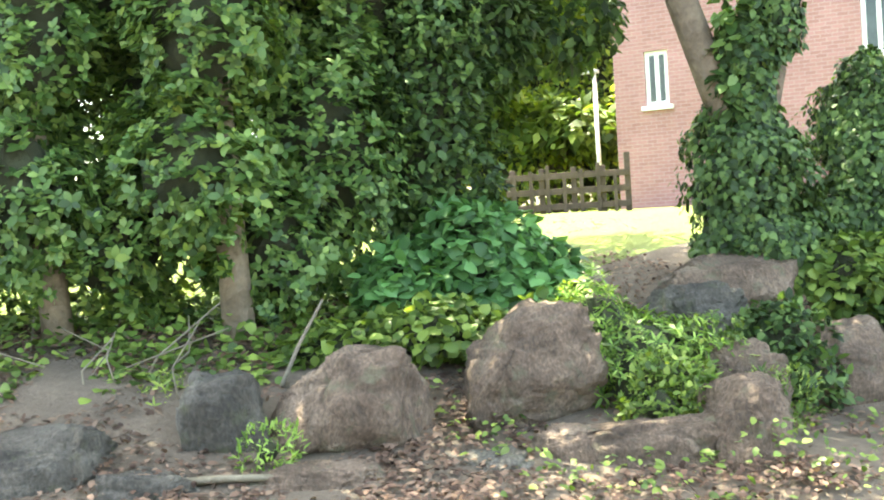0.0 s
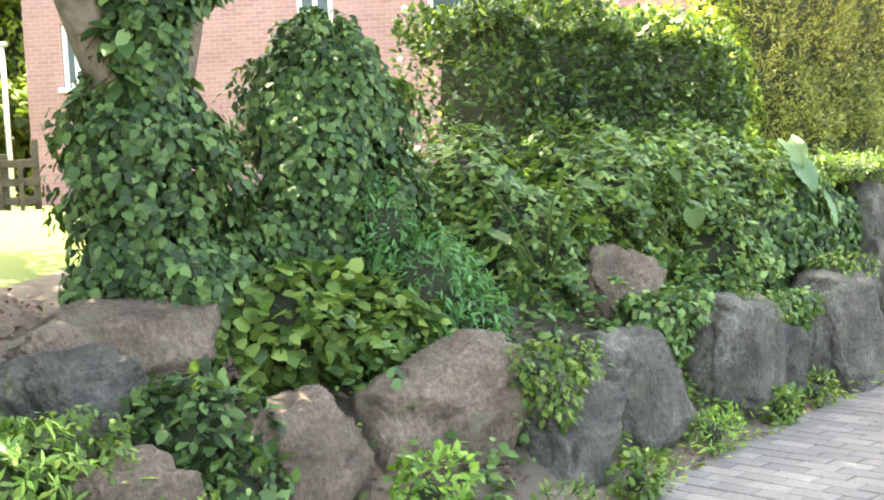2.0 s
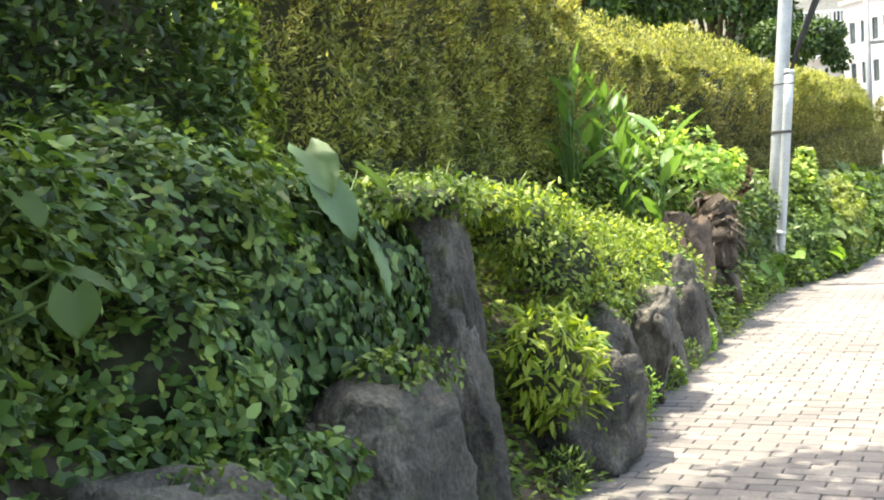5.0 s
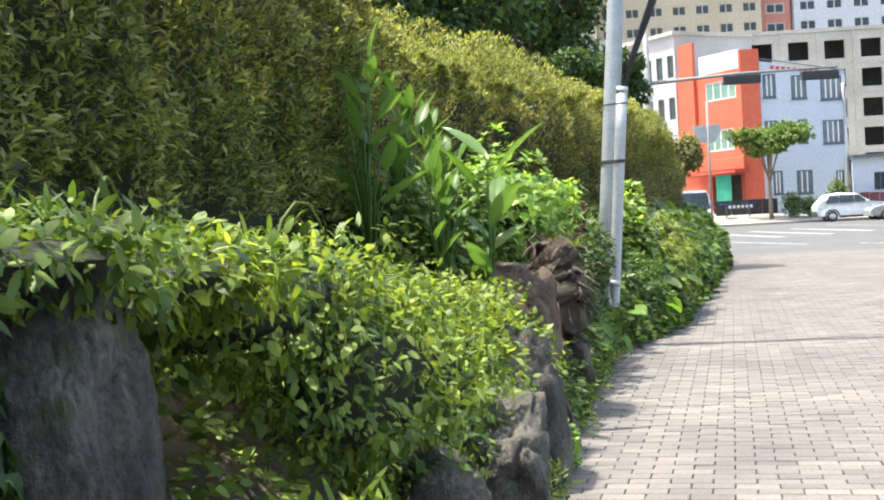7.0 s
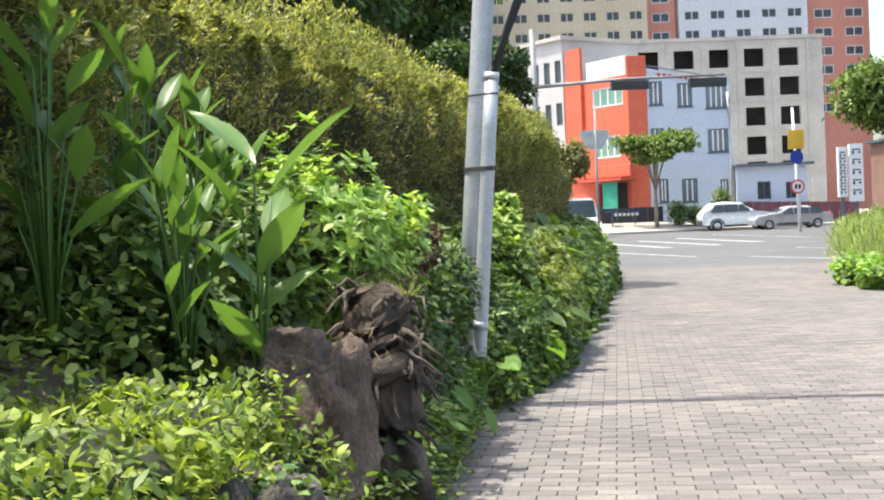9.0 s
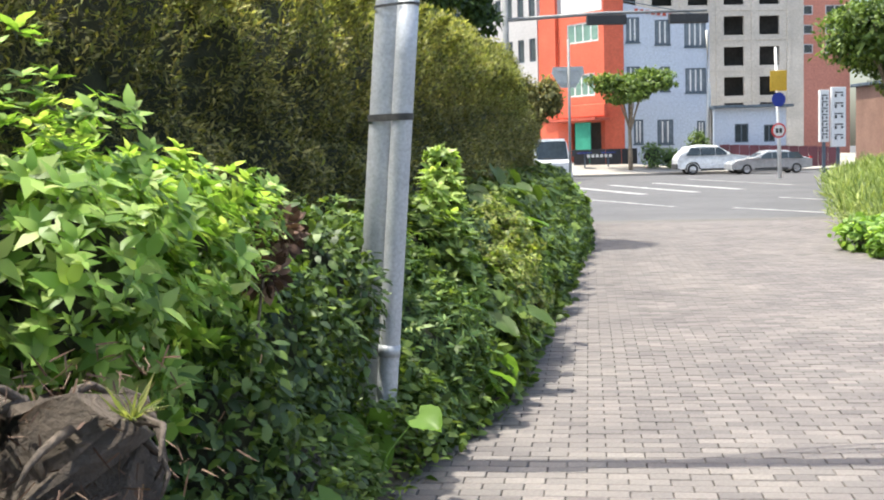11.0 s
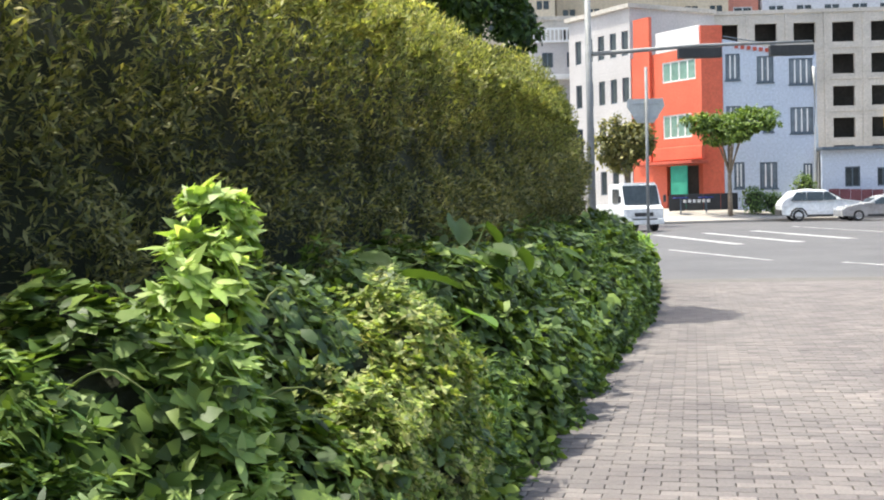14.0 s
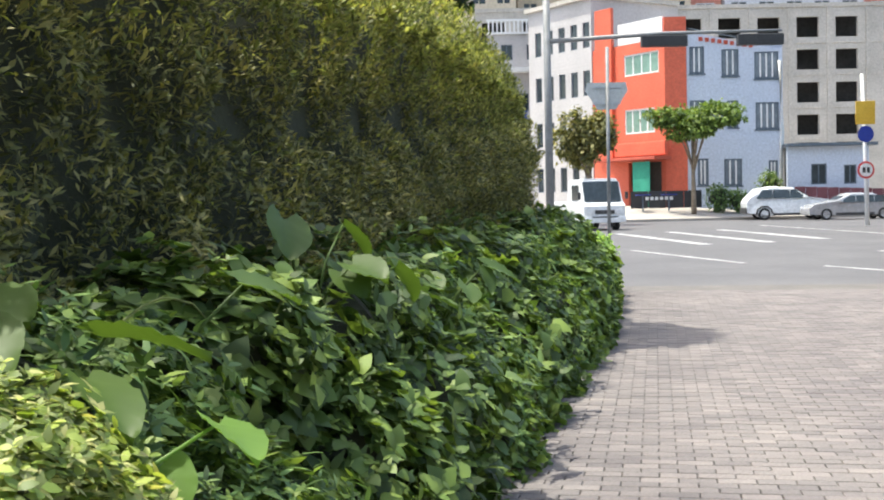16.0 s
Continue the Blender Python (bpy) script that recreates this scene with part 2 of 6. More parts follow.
def lumps(p, amp, scale):
    """A smooth bumpy field, the same at every build."""
    k = np.array([[1.0, 0.7, -0.4], [-0.6, 1.1, 0.5], [0.3, -0.8, 1.2], [1.3, 0.2, 0.9], [-1.1, -0.5, 0.8]])
    ph = np.array([0.3, 1.7, 2.9, 4.1, 5.3])
    return amp * np.sin(p @ k.T * scale + ph).sum(1) / 2.2


def blob_points(blobs, per_m2, depth, rough):
    """Points and outward normals in an uneven shell of a union of ellipsoids."""
    P, N = [], []
    for b in blobs:
        c, r = np.array(b[:3]), np.array(b[3:6])
        area = 4 * math.pi * (((r[0] * r[1]) ** 1.6 + (r[0] * r[2]) ** 1.6 + (r[1] * r[2]) ** 1.6) / 3) ** (1 / 1.6)
        n = int(area * per_m2)
        u = unit(n)
        shell = 1 - depth * RNG.random(n) ** 1.5 + lumps(u * r * 1.0 + c, rough, 9.0) + lumps(u * r + c, rough * 0.6, 23.0)
        P.append(c + u * r * shell[:, None])
        nn = u / r
        N.append(nn / np.linalg.norm(nn, axis=1, keepdims=True))
    P, N = np.concatenate(P), np.concatenate(N)
    keep = np.ones(len(P), bool)
    for b in blobs:
        q = (P - np.array(b[:3])) / np.array(b[3:6])
        keep &= (q * q).sum(1) > 0.42
    keep &= (N @ FACING > -0.3) | (N[:, 2] > 0.35) | (RNG.random(len(N)) < 0.25)
    return P[keep], N[keep]


def leaf_axes(N, hang, spread, up=1.05):
    n = len(N)
    ax = N * 0.5 + unit(n) * spread + np.array([0, 0, -hang])
    nr = N * (1.6 - 0.85 * up) + np.array([0, 0, up]) + unit(n) * 0.6
    return ax, nr


def whorl_leaves(P, N, size, count):
    """Each point becomes a shoot tip with a whorl of leaves that arch out round it."""
    n = len(P)
    tip = N * 0.7 + unit(n) * 0.5 + np.array([0, 0, 0.55])
    tip /= np.linalg.norm(tip, axis=1, keepdims=True)
    a = np.cross(tip, unit(n))
    a /= np.linalg.norm(a, axis=1, keepdims=True) + 1e-9
    b = np.cross(tip, a)
    grow = size * (0.6 + 0.7 * RNG.random(n))
    out = []
    for k in range(count):
        t = 2 * math.pi * k / count + 0.5 * RNG.random(n)
        rise = (0.25 + 0.7 * RNG.random(n))[:, None]
        radial = a * np.cos(t)[:, None] + b * np.sin(t)[:, None]
        out.append((P + tip * (grow * 0.5 * (RNG.random(n) - 0.6))[:, None], radial + tip * rise * 0.6, tip - radial * rise * 0.4 + unit(n) * 0.2, grow * (0.7 + 0.5 * RNG.random(n))))
    return tuple(np.concatenate([o[i] for o in out]) for i in range(4))


def core_bm(blobs, shrink):
    bm = bmesh.new()
    for b in blobs:
        r = bmesh.ops.create_icosphere(bm, subdivisions=2, radius=1)
        for v in r["verts"]:
            k = shrink * (0.85 + 0.3 * noise.noise(v.co * 2.3 + Vector(b[:3])))
            v.co = Vector((b[0] + v.co.x * b[3] * k, b[1] + v.co.y * b[4] * k, b[2] + v.co.z * b[5] * k))
    return bm


def shrub(name, blobs, label, mat, size, shape="oval", per_m2=1500, depth=0.35, rough=0.11, hang=0.35, spread=0.8, category="shrub", group="", second=None, core=0.72, up=1.05, whorl=0):
    """A shrub: its foliage, in one or two sorts of leaf, over a solid core coloured as inner shade."""
    x, y = blobs[0][0], blobs[0][1]
    z = min(b[2] - b[5] for b in blobs)
    base = Matrix.Translation((x, y, z))
    top = empty(name, base, label, category, group)
    rel = [(b[0] - x, b[1] - y, b[2] - z, b[3], b[4], b[5]) for b in blobs]
    P, N = blob_points(rel, per_m2, depth, rough)
    sizes = size * (0.4 + 1.0 * RNG.random(len(P)))
    ax, nr = leaf_axes(N, hang, spread, up)
    if whorl:
        P, ax, nr, sizes = whorl_leaves(P, N, size, whorl)
    if second:
        pick = RNG.random(len(P)) < second[1]
        leaves("new_growth", P[pick], ax[pick], nr[pick], sizes[pick] * second[2], second[3], M[second[0]], top)
        P, ax, nr, sizes = P[~pick], ax[~pick], nr[~pick], sizes[~pick]
    leaves("foliage", P, ax, nr, sizes, shape, M[mat], top)
    part("shade_core", core_bm(rel, core), M["core"], top)
    return top


def hedge(name, line, width, z0, z1, label, mat, size, shape="needle", per_m2=2200, round_r=0.35, wob=0.07, second=None, hang=0.1):
    """A clipped hedge along a line in plan, with a rounded top, an uneven face and a bare shaded foot."""
    L = [Vector((p[0], p[1], 0)) for p in line]
    o = L[0].copy()
    top = empty(name, Matrix.Translation((o.x, o.y, z0)), label, "hedge")
    seg = [(b - a).length for a, b in zip(L[:-1], L[1:])]
    total = sum(seg)
    cum = np.concatenate([[0], np.cumsum(seg)])
    LX, LY = np.array([p.x for p in L]), np.array([p.y for p in L])
    h = z1 - z0

    def place(s, a, z):
        x, y = np.interp(s, cum, LX), np.interp(s, cum, LY)
        e = 0.05
        dx = np.interp(s + e, cum, LX) - np.interp(s - e, cum, LX)
        dy = np.interp(s + e, cum, LY) - np.interp(s - e, cum, LY)
        k = np.hypot(dx, dy) + 1e-9
        return np.stack([x - dy / k * a - o.x, y + dx / k * a - o.y, z], 1), np.stack([-dy / k, dx / k], 1), np.stack([dx / k, dy / k], 1)

    peri = 2 * h + width
    n = int((total + width) * (h + width + 0.3 * h) * per_m2)
    s = RNG.random(n) * (total + width) - width / 2
    q = RNG.random(n) * (h + width + 0.3 * h)
    q = np.where(q > h + width, h + width + (q - h - width) / 0.3, q)
    a = np.where(q < h, -width / 2, np.where(q < h + width, q - h - width / 2, width / 2))
    z = np.where(q < h, q, np.where(q < h + width, h, peri - q))
    # round the shoulders and the two ends
    end = np.clip(np.maximum(-s, s - total) / (width / 2), 0, 1)
    a = a * np.sqrt(1 - end ** 2 * 0.96)
    over = np.clip((np.abs(a) - (width / 2 - round_r)) / round_r, 0, 1)
    z = np.minimum(z, h - round_r * (1 - np.sqrt(1 - over ** 2 * 0.98)) * (z > h - 2 * round_r))
    z = z - end ** 3 * round_r * 1.2 * (z / h)
    pos, lat, lon = place(np.clip(s, 0, total), a, z)
    pos[:, :2] += lon * (np.where(s < 0, s, np.where(s > total, s - total, 0)))[:, None]
    nr = np.zeros((n, 3))
    nr[:, :2] = lat * (a / (width / 2))[:, None] + lon * (end * np.where(s < 0, -1, 1))[:, None]
    nr[:, 2] = np.clip(z / h * 1.6 - 0.7, -0.1, 1.0)
    nr /= np.linalg.norm(nr, axis=1, keepdims=True) + 1e-9
    inset = lumps(pos, wob, 5.0) + lumps(pos, wob * 0.6, 14.0) - 0.16 * RNG.random(n) ** 2
    pos = pos + nr * inset[:, None]
    ax = nr * 0.6 + unit(n) * 0.7 + np.array([0, 0, 0.25 - hang])
    fn = nr * 0.6 + unit(n) * 0.65 + np.array([0, 0, 0.95])
    sizes = size * (0.6 + 0.8 * RNG.random(n))
    keep = (z > 0.12 * h * RNG.random(n))
    pos, ax, fn, sizes, z, nr = pos[keep], ax[keep], fn[keep], sizes[keep], z[keep], nr[keep]
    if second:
        # second leaf sort thickens upwards; on two hedges it paints the sunlit top
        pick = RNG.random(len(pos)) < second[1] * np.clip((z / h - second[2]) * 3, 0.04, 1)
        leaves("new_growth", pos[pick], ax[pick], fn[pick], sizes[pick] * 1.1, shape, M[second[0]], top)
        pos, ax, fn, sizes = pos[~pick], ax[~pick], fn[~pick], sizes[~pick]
    leaves("foliage", pos, ax, fn, sizes, shape, M[mat], top)
    # solid core under the leaves, its dark colour stands for inner shade
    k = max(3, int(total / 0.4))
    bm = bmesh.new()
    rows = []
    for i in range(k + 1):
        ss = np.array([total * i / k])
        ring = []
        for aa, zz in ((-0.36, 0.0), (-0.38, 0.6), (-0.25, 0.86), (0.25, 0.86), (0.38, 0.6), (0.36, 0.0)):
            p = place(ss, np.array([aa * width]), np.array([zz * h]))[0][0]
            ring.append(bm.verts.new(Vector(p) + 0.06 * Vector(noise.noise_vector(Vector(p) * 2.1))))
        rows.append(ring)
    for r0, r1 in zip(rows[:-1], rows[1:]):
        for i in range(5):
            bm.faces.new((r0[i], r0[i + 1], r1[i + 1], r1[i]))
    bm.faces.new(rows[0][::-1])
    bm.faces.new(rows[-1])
    part("shade_core", bm, M["core"], top)
    return top


def rock(x, y, z, w, d, h, turn, seed, mat, label, group="boulders of the retaining wall"):
    """A boulder: a block worn round, with broken facets, ledges and pits; z is its foot."""
    bm = bmesh.new()
    bmesh.ops.create_icosphere(bm, subdivisions=5, radius=1)
    rs = random.Random(seed)
    planes = [(Vector((rs.gauss(0, 1), rs.gauss(0, 1), rs.gauss(0.15, 0.6))).normalized(), rs.uniform(0.7, 0.93)) for _ in range(11)]
    off = Vector((seed * 1.7, seed * 0.9, seed * 2.3))
    for v in bm.verts:
        p = Vector([math.copysign(abs(c) ** 0.5, c) for c in v.co])
        p *= 1 + 0.13 * noise.noise(p * 1.3 + off)
        for nrm, dist in planes:
            k = p.dot(nrm) - dist - 0.06 * noise.noise(p * 3 + off)
            if k > 0:
                p -= nrm * k * 0.97
        ridge = 1 - abs(noise.noise(p * 2.6 + off * 0.7)) * 2
        p *= 1 + 0.06 * noise.noise(p * 2.4 + off) + 0.06 * noise.noise(p * 5.5 + off) + 0.045 * noise.noise(p * 12 + off) + 0.028 * noise.noise(p * 25 + off) - 0.08 * max(0, ridge - 0.7) * 3.3
        v.co = Vector((p.x * w * 0.6, p.y * d * 0.55, (p.z + 0.85) * h / 1.62))
    ob = part("boulder", bm, M[mat], smooth=True)
    ob.matrix_world = pose(x, y, z, rs.uniform(-8, 8), rs.uniform(-8, 8), turn)
    return tagged(ob, label, "rock", group)


# ---- ground ----
EDGE = [(-12, -4.2), (-6, -0.9), (-3.5, 0.4), (-1.2, 1.6), (0.3, 2.6), (0.9, 3.55), (1.7, 4.55), (3.3, 5.75), (4.4, 6.4), (5.3, 6.85), (7.0, 8.0), (8.3, 8.8), (9.7, 9.65), (12.4, 11.2),
        (14.4, 11.8), (15.75, 12.5), (18.9, 13.95), (21.5, 15.3), (24.5, 16.7), (29.5, 19.5), (31.0, 20.4)]
EX, EY = np.array([p[0] for p in EDGE], float), np.array([p[1] for p in EDGE], float)


def bank(u, d):
    """The plan point d metres inland of the foot of the bank, at the foot's x = u."""
    y = float(np.interp(u, EX, EY))
    t = Vector((0.4, float(np.interp(u + 0.2, EX, EY) - np.interp(u - 0.2, EX, EY)))).normalized()
    return u - t.y * d, y + t.x * d


STEPS = [-0.12, 0.0, 0.15, 0.4, 0.8, 1.3, 2.0, 3.0, 4.5, 7.0, 11.0, 16.0, 30.0]
ROCKY = [-0.1, 0.0, 0.04, 0.08, 0.14, 0.27, 0.55, 0.76, 0.88, 0.97, 1.1, 1.28, 1.45]
WALL = [-0.1, 0.0, 0.05, 0.42, 0.85, 1.05, 1.15, 1.2, 1.22, 1.25, 1.28, 1.35, 1.45]
LOW = [-0.1, 0.0, 0.15, 0.35, 0.75, 1.05, 1.15, 1.2, 1.2, 1.2, 1.25, 1.35, 1.45]


def bank_z(u, d):
    a = np.interp(d, STEPS, ROCKY)
    b = np.interp(d, STEPS, WALL)
    c = np.interp(d, STEPS, LOW)
    k = np.clip((u - 0.9) / 1.3, 0, 1)
    j = np.clip((u - 8.5) / 3.0, 0, 1)
    return float((a * (1 - k) + b * k) * (1 - j) + c * j)


bm = bmesh.new()
us = [-12 + 0.25 * i for i in range(172)]
ds = [-0.12, 0, 0.08, 0.15, 0.28, 0.4, 0.6, 0.8, 1.05, 1.3, 1.65, 2.0, 2.5, 3, 3.7, 4.5, 5.7, 7, 9, 11, 16, 22, 30]
grid = []
for u in us:
    row = []
    for d in ds:
        x, y = bank(u, d)
        z = bank_z(u, d)
        if d > 0.1:
            z += 0.05 * noise.noise(Vector((x * 1.7, y * 1.7, 0))) + 0.025 * noise.noise(Vector((x * 5, y * 5, 3)))
        row.append(bm.verts.new((x, y, z)))
    grid.append(row)
for r0, r1 in zip(grid[:-1], grid[1:]):
    for i in range(len(ds) - 1):
        bm.faces.new((r0[i], r1[i], r1[i + 1], r0[i + 1]))
garden = part("garden_bank", bm, M["soil"], smooth=True)
garden.data.materials.append(M["lawn"])
nrow = len(ds) - 1
for i, p in enumerate(garden.data.polygons):
    if ds[i % nrow] >= 3.0:
        p.material_index = 1
tagged(garden, "raised garden bank of brown soil with a sunlit lawn behind", "ground", kind="structure")

R0 = Vector((0.88, 0.475, 0))
bm = bmesh.new()
bmesh.ops.create_grid(bm, x_segments=2, y_segments=2, size=900)
ground = part("ground", bm, M["asphalt"])
ground.location = (0, 0, -0.06)
tagged(ground, "grey weathered asphalt ground reaching far beyond the junction", "ground", kind="structure")
FAR = pose(12.865, 9.568, 0, 0, 0, -49.66)


def sheet(name, pts, z, mat, label, category, thick=0.06):
    bm = bmesh.new()
    f = bm.faces.new([bm.verts.new((p[0], p[1], z)) for p in pts])
    if f.normal.z < 0:
        f.normal_flip()
    r = bmesh.ops.extrude_face_region(bm, geom=[f])
    for v in r["geom"]:
        if isinstance(v, bmesh.types.BMVert):
            v.co.z -= thick
    bmesh.ops.recalc_face_normals(bm, faces=bm.faces)
    return tagged(part(name, bm, mat), label, category, kind="structure")


def stripe(a, b, w, name="road_marking"):
    a, b = Vector((*a, 0)), Vector((*b, 0))
    n = (b - a).normalized().cross(Vector((0, 0, 1))) * w / 2
    ob = sheet(name, [a - n, b - n, b + n, a + n], -0.052, M["white_line"], "white painted line on the asphalt junction", "road marking", 0.006)
    return ob


for a, b, w in (((36.0, 16.0), (38.3, 19.6), 0.16), ((38.7, 21.6), (43.2, 26.9), 0.16), ((48.9, 25.3), (57.5, 33.3), 0.4), ((47.0, 26.5), (55.5, 34.6), 0.4),
                ((51.5, 24.5), (60.0, 32.2), 0.4), ((56.0, 24.0), (66.0, 33.0), 0.18), ((41.0, 16.0), (44.5, 20.5), 0.16), ((44.0, 30.0), (50.0, 37.0), 0.16)):
    stripe(a, b, w)

# far pavement, a wedge that rises towards the buildings
bm = bmesh.new()
vs = []
for a in (-60, 0, 12, 18, 24, 30, 60):
    rise = {-60: 1.1, 0: 1.0, 12: 0.85, 18: 0.6, 24: 0.25, 30: 0.12, 60: 0.12}[a]
    vs.append([bm.verts.new(FAR @ Vector((a, b, z))) for b, z in ((67.5, -0.1), (67.5, 0.08), (67.8, 0.1), (74, rise), (140, rise + 0.4))])
for r0, r1 in zip(vs[:-1], vs[1:]):
    for i in range(4):
        bm.faces.new((r0[i], r1[i], r1[i + 1], r0[i + 1]))
tagged(part("pavement", bm, M["concrete_walk"]), "pale concrete pavement rising from its kerb to the buildings", "pavement", kind="structure")

# ---- boulders ----
WARM, GREY, DARK = "brown weathered boulder with dusty flat face", "grey weathered boulder streaked with lichen", "dark rough basalt boulder under hanging vines"
for x, y, z, w, d, h, turn, mat in (
        (-2.0, 2.85, 0.12, 0.62, 0.5, 0.5, 35, "rock_warm"), (-1.32, 3.3, 0.22, 0.58, 0.5, 0.52, 40, "rock_warm"), (-0.88, 3.05, -0.12, 0.8, 0.5, 0.42, 20, "rock_warm"), (-0.36, 3.12, -0.1, 0.36, 0.4, 0.5, 10, "rock_warm"), (-3.75, 3.05, -0.05, 0.45, 0.4, 0.46, 15, "rock_grey"), (-1.55, 2.72, -0.1, 0.6, 0.4, 0.3, 5, "rock_grey"), (-2.72, 3.15, 0.0, 0.32, 0.35, 0.46, 10, "rock_warm"),
        (-2.5, 2.62, 0.1, 0.34, 0.34, 0.46, 20, "rock_grey"), (-3.2, 2.15, 0.0, 0.7, 0.5, 0.4, 25, "rock_grey"), (-2.1, 2.4, -0.08, 0.6, 0.4, 0.3, 15, "rock_warm"),
        (-2.75, 2.2, -0.05, 0.5, 0.4, 0.3, 10, "rock_grey"), (-0.35, 3.75, -0.02, 0.55, 0.45, 0.5, 30, "rock_warm"), (-0.3, 4.62, 0.58, 0.85, 0.45, 0.36, 35, "rock_warm"),
        (-0.52, 4.36, 0.42, 0.6, 0.4, 0.34, 30, "rock_grey"), (0.12, 4.2, 0.0, 0.56, 0.42, 0.52, 35, "rock_warm"), (0.78, 4.58, -0.02, 0.72, 0.5, 0.66, 32, "rock_warm"),
        (1.38, 4.72, -0.05, 0.6, 0.45, 0.46, 30, "rock_grey"), (1.9, 5.08, -0.05, 0.7, 0.5, 0.58, 30, "rock_grey"), (2.02, 5.45, 0.42, 0.5, 0.4, 0.5, 10, "rock_warm"),
        (2.58, 5.55, -0.05, 0.7, 0.5, 0.62, 30, "rock_grey"), (3.08, 5.88, -0.05, 0.42, 0.4, 0.44, 25, "rock_grey"), (3.62, 6.15, -0.05, 0.78, 0.5, 0.64, 28, "rock_grey"),
        (4.42, 6.72, -0.05, 0.42, 0.44, 0.74, 25, "rock_dark"), (4.46, 6.9, 0.42, 0.33, 0.36, 0.76, 31, "rock_dark"), (5.28, 7.0, -0.05, 0.75, 0.5, 0.5, 30, "rock_dark"),
        (5.85, 7.38, -0.05, 0.5, 0.45, 0.64, 30, "rock_dark"), (6.55, 7.85, -0.05, 0.62, 0.45, 0.64, 35, "rock_grey"), (7.2, 8.28, -0.04, 0.44, 0.4, 0.52, 30, "rock_grey"),
        (7.75, 8.62, -0.05, 0.6, 0.45, 0.72, 30, "rock_dark"), (8.45, 9.05, -0.04, 0.44, 0.38, 0.5, 30, "rock_grey"), (8.85, 9.55, 0.55, 0.5, 0.4, 0.42, 30, "rock_warm"), (8.98, 9.5, 0.4, 0.36, 0.34, 0.52, 20, "rock_warm"),
        (10.2, 10.35, 0.0, 0.5, 0.4, 0.6, 30, "rock_dark"), (11.3, 10.95, 0.0, 0.5, 0.4, 0.5, 30, "rock_dark")):
    rock(x, y, z, w, d, h, turn, int(x * 37 + y * 11 + 400), mat, {"rock_warm": WARM, "rock_grey": GREY, "rock_dark": DARK}[mat])

# ---- plants: the wooded start ----
G = "glossy evergreen shrubs"
GL = "dense glossy green evergreen shrub under the trees"
shrub("evergreen_shrub", [(-3.85, 3.2, 1.5, 0.42, 0.28, 0.5), (-3.8, 3.3, 2.3, 0.45, 0.3, 0.6), (-4.3, 3.75, 1.75, 0.8, 0.6, 0.95), (-4.6, 3.2, 1.15, 0.5, 0.45, 0.5), (-4.0, 4.0, 2.7, 0.9, 0.6, 0.7)], GL, "leaf_gloss", 0.056, "oval", 430, group=G, whorl=5, depth=0.5, rough=0.16)
shrub("evergreen_shrub", [(-3.0, 3.42, 1.55, 0.42, 0.28, 0.46), (-2.9, 3.5, 2.3, 0.45, 0.3, 0.55), (-3.35, 3.95, 1.65, 0.62, 0.5, 0.9), (-3.5, 3.55, 1.2, 0.42, 0.35, 0.42), (-3.2, 4.3, 2.6, 0.8, 0.6, 0.7)], GL, "leaf_gloss", 0.056, "oval", 430, group=G, whorl=5, depth=0.5, rough=0.16, second=("leaf_mid", 0.3, 1.0, "oval"))
shrub("evergreen_shrub", [(-2.6, 4.3, 1.6, 0.55, 0.5, 0.85), (-2.75, 3.95, 1.15, 0.4, 0.35, 0.42), (-2.5, 4.8, 2.55, 0.75, 0.6, 0.65)], GL, "leaf_gloss", 0.054, "oval", 430, group=G, whorl=5, depth=0.5, rough=0.16)
shrub("evergreen_shrub", [(-2.05, 4.75, 1.75, 0.42, 0.45, 0.85), (-2.0, 5.2, 2.55, 0.6, 0.6, 0.6), (-1.95, 4.55, 1.0, 0.35, 0.3, 0.4)], "dark-leaved evergreen shrub crossing into the trees behind", "leaf_ivy", 0.066, "oval", 2100, group=G)
shrub("broadleaf_plant", [(-1.72, 4.3, 1.02, 0.36, 0.3, 0.34), (-2.05, 4.05, 0.85, 0.3, 0.25, 0.25), (-1.45, 4.4, 0.85, 0.3, 0.28, 0.24)], "soft fresh green broadleaf plant among the boulders", "leaf_teal", 0.075, "round", 1500)
shrub("ground_ivy", [(-1.85, 3.65, 0.66, 0.42, 0.28, 0.16), (-2.3, 3.5, 0.62, 0.35, 0.25, 0.14), (-1.3, 3.75, 0.62, 0.4, 0.22, 0.16)], "low green ground ivy creeping behind the boulders", "leaf_mid", 0.06, "round", 1300, category="ivy")
shrub("small_shrub", [(-0.78, 3.6, 0.45, 0.34, 0.28, 0.36), (-1.0, 3.6, 0.68, 0.24, 0.22, 0.22), (-0.5, 3.75, 0.36, 0.22, 0.2, 0.26)], "fine-leaved light green shrub between the boulders", "leaf_fresh", 0.05, "lance", 800, second=("leaf_mid", 0.5, 1.0, "lance"), whorl=5, depth=0.5, rough=0.2)
shrub("small_shrub", [(-0.14, 4.12, 0.5, 0.26, 0.2, 0.24), (-0.02, 4.0, 0.32, 0.2, 0.16, 0.18)], "small dark green shrub tucked between brown boulders", "leaf_ivy", 0.055, "oval", 1900)
shrub("small_shrub", [(-2.98, 2.95, 0.42, 0.2, 0.18, 0.2), (-2.78, 2.9, 0.3, 0.18, 0.16, 0.18), (-3.05, 2.9, 0.2, 0.16, 0.14, 0.15), (-2.6, 2.95, 0.25, 0.16, 0.14, 0.16), (-2.95, 2.8, 0.16, 0.3, 0.14, 0.14)], "small yellow-green shrub in front of the boulders", "leaf_lime", 0.042, "lance", 900, rough=0.3, depth=0.5, whorl=5, core=0.5)
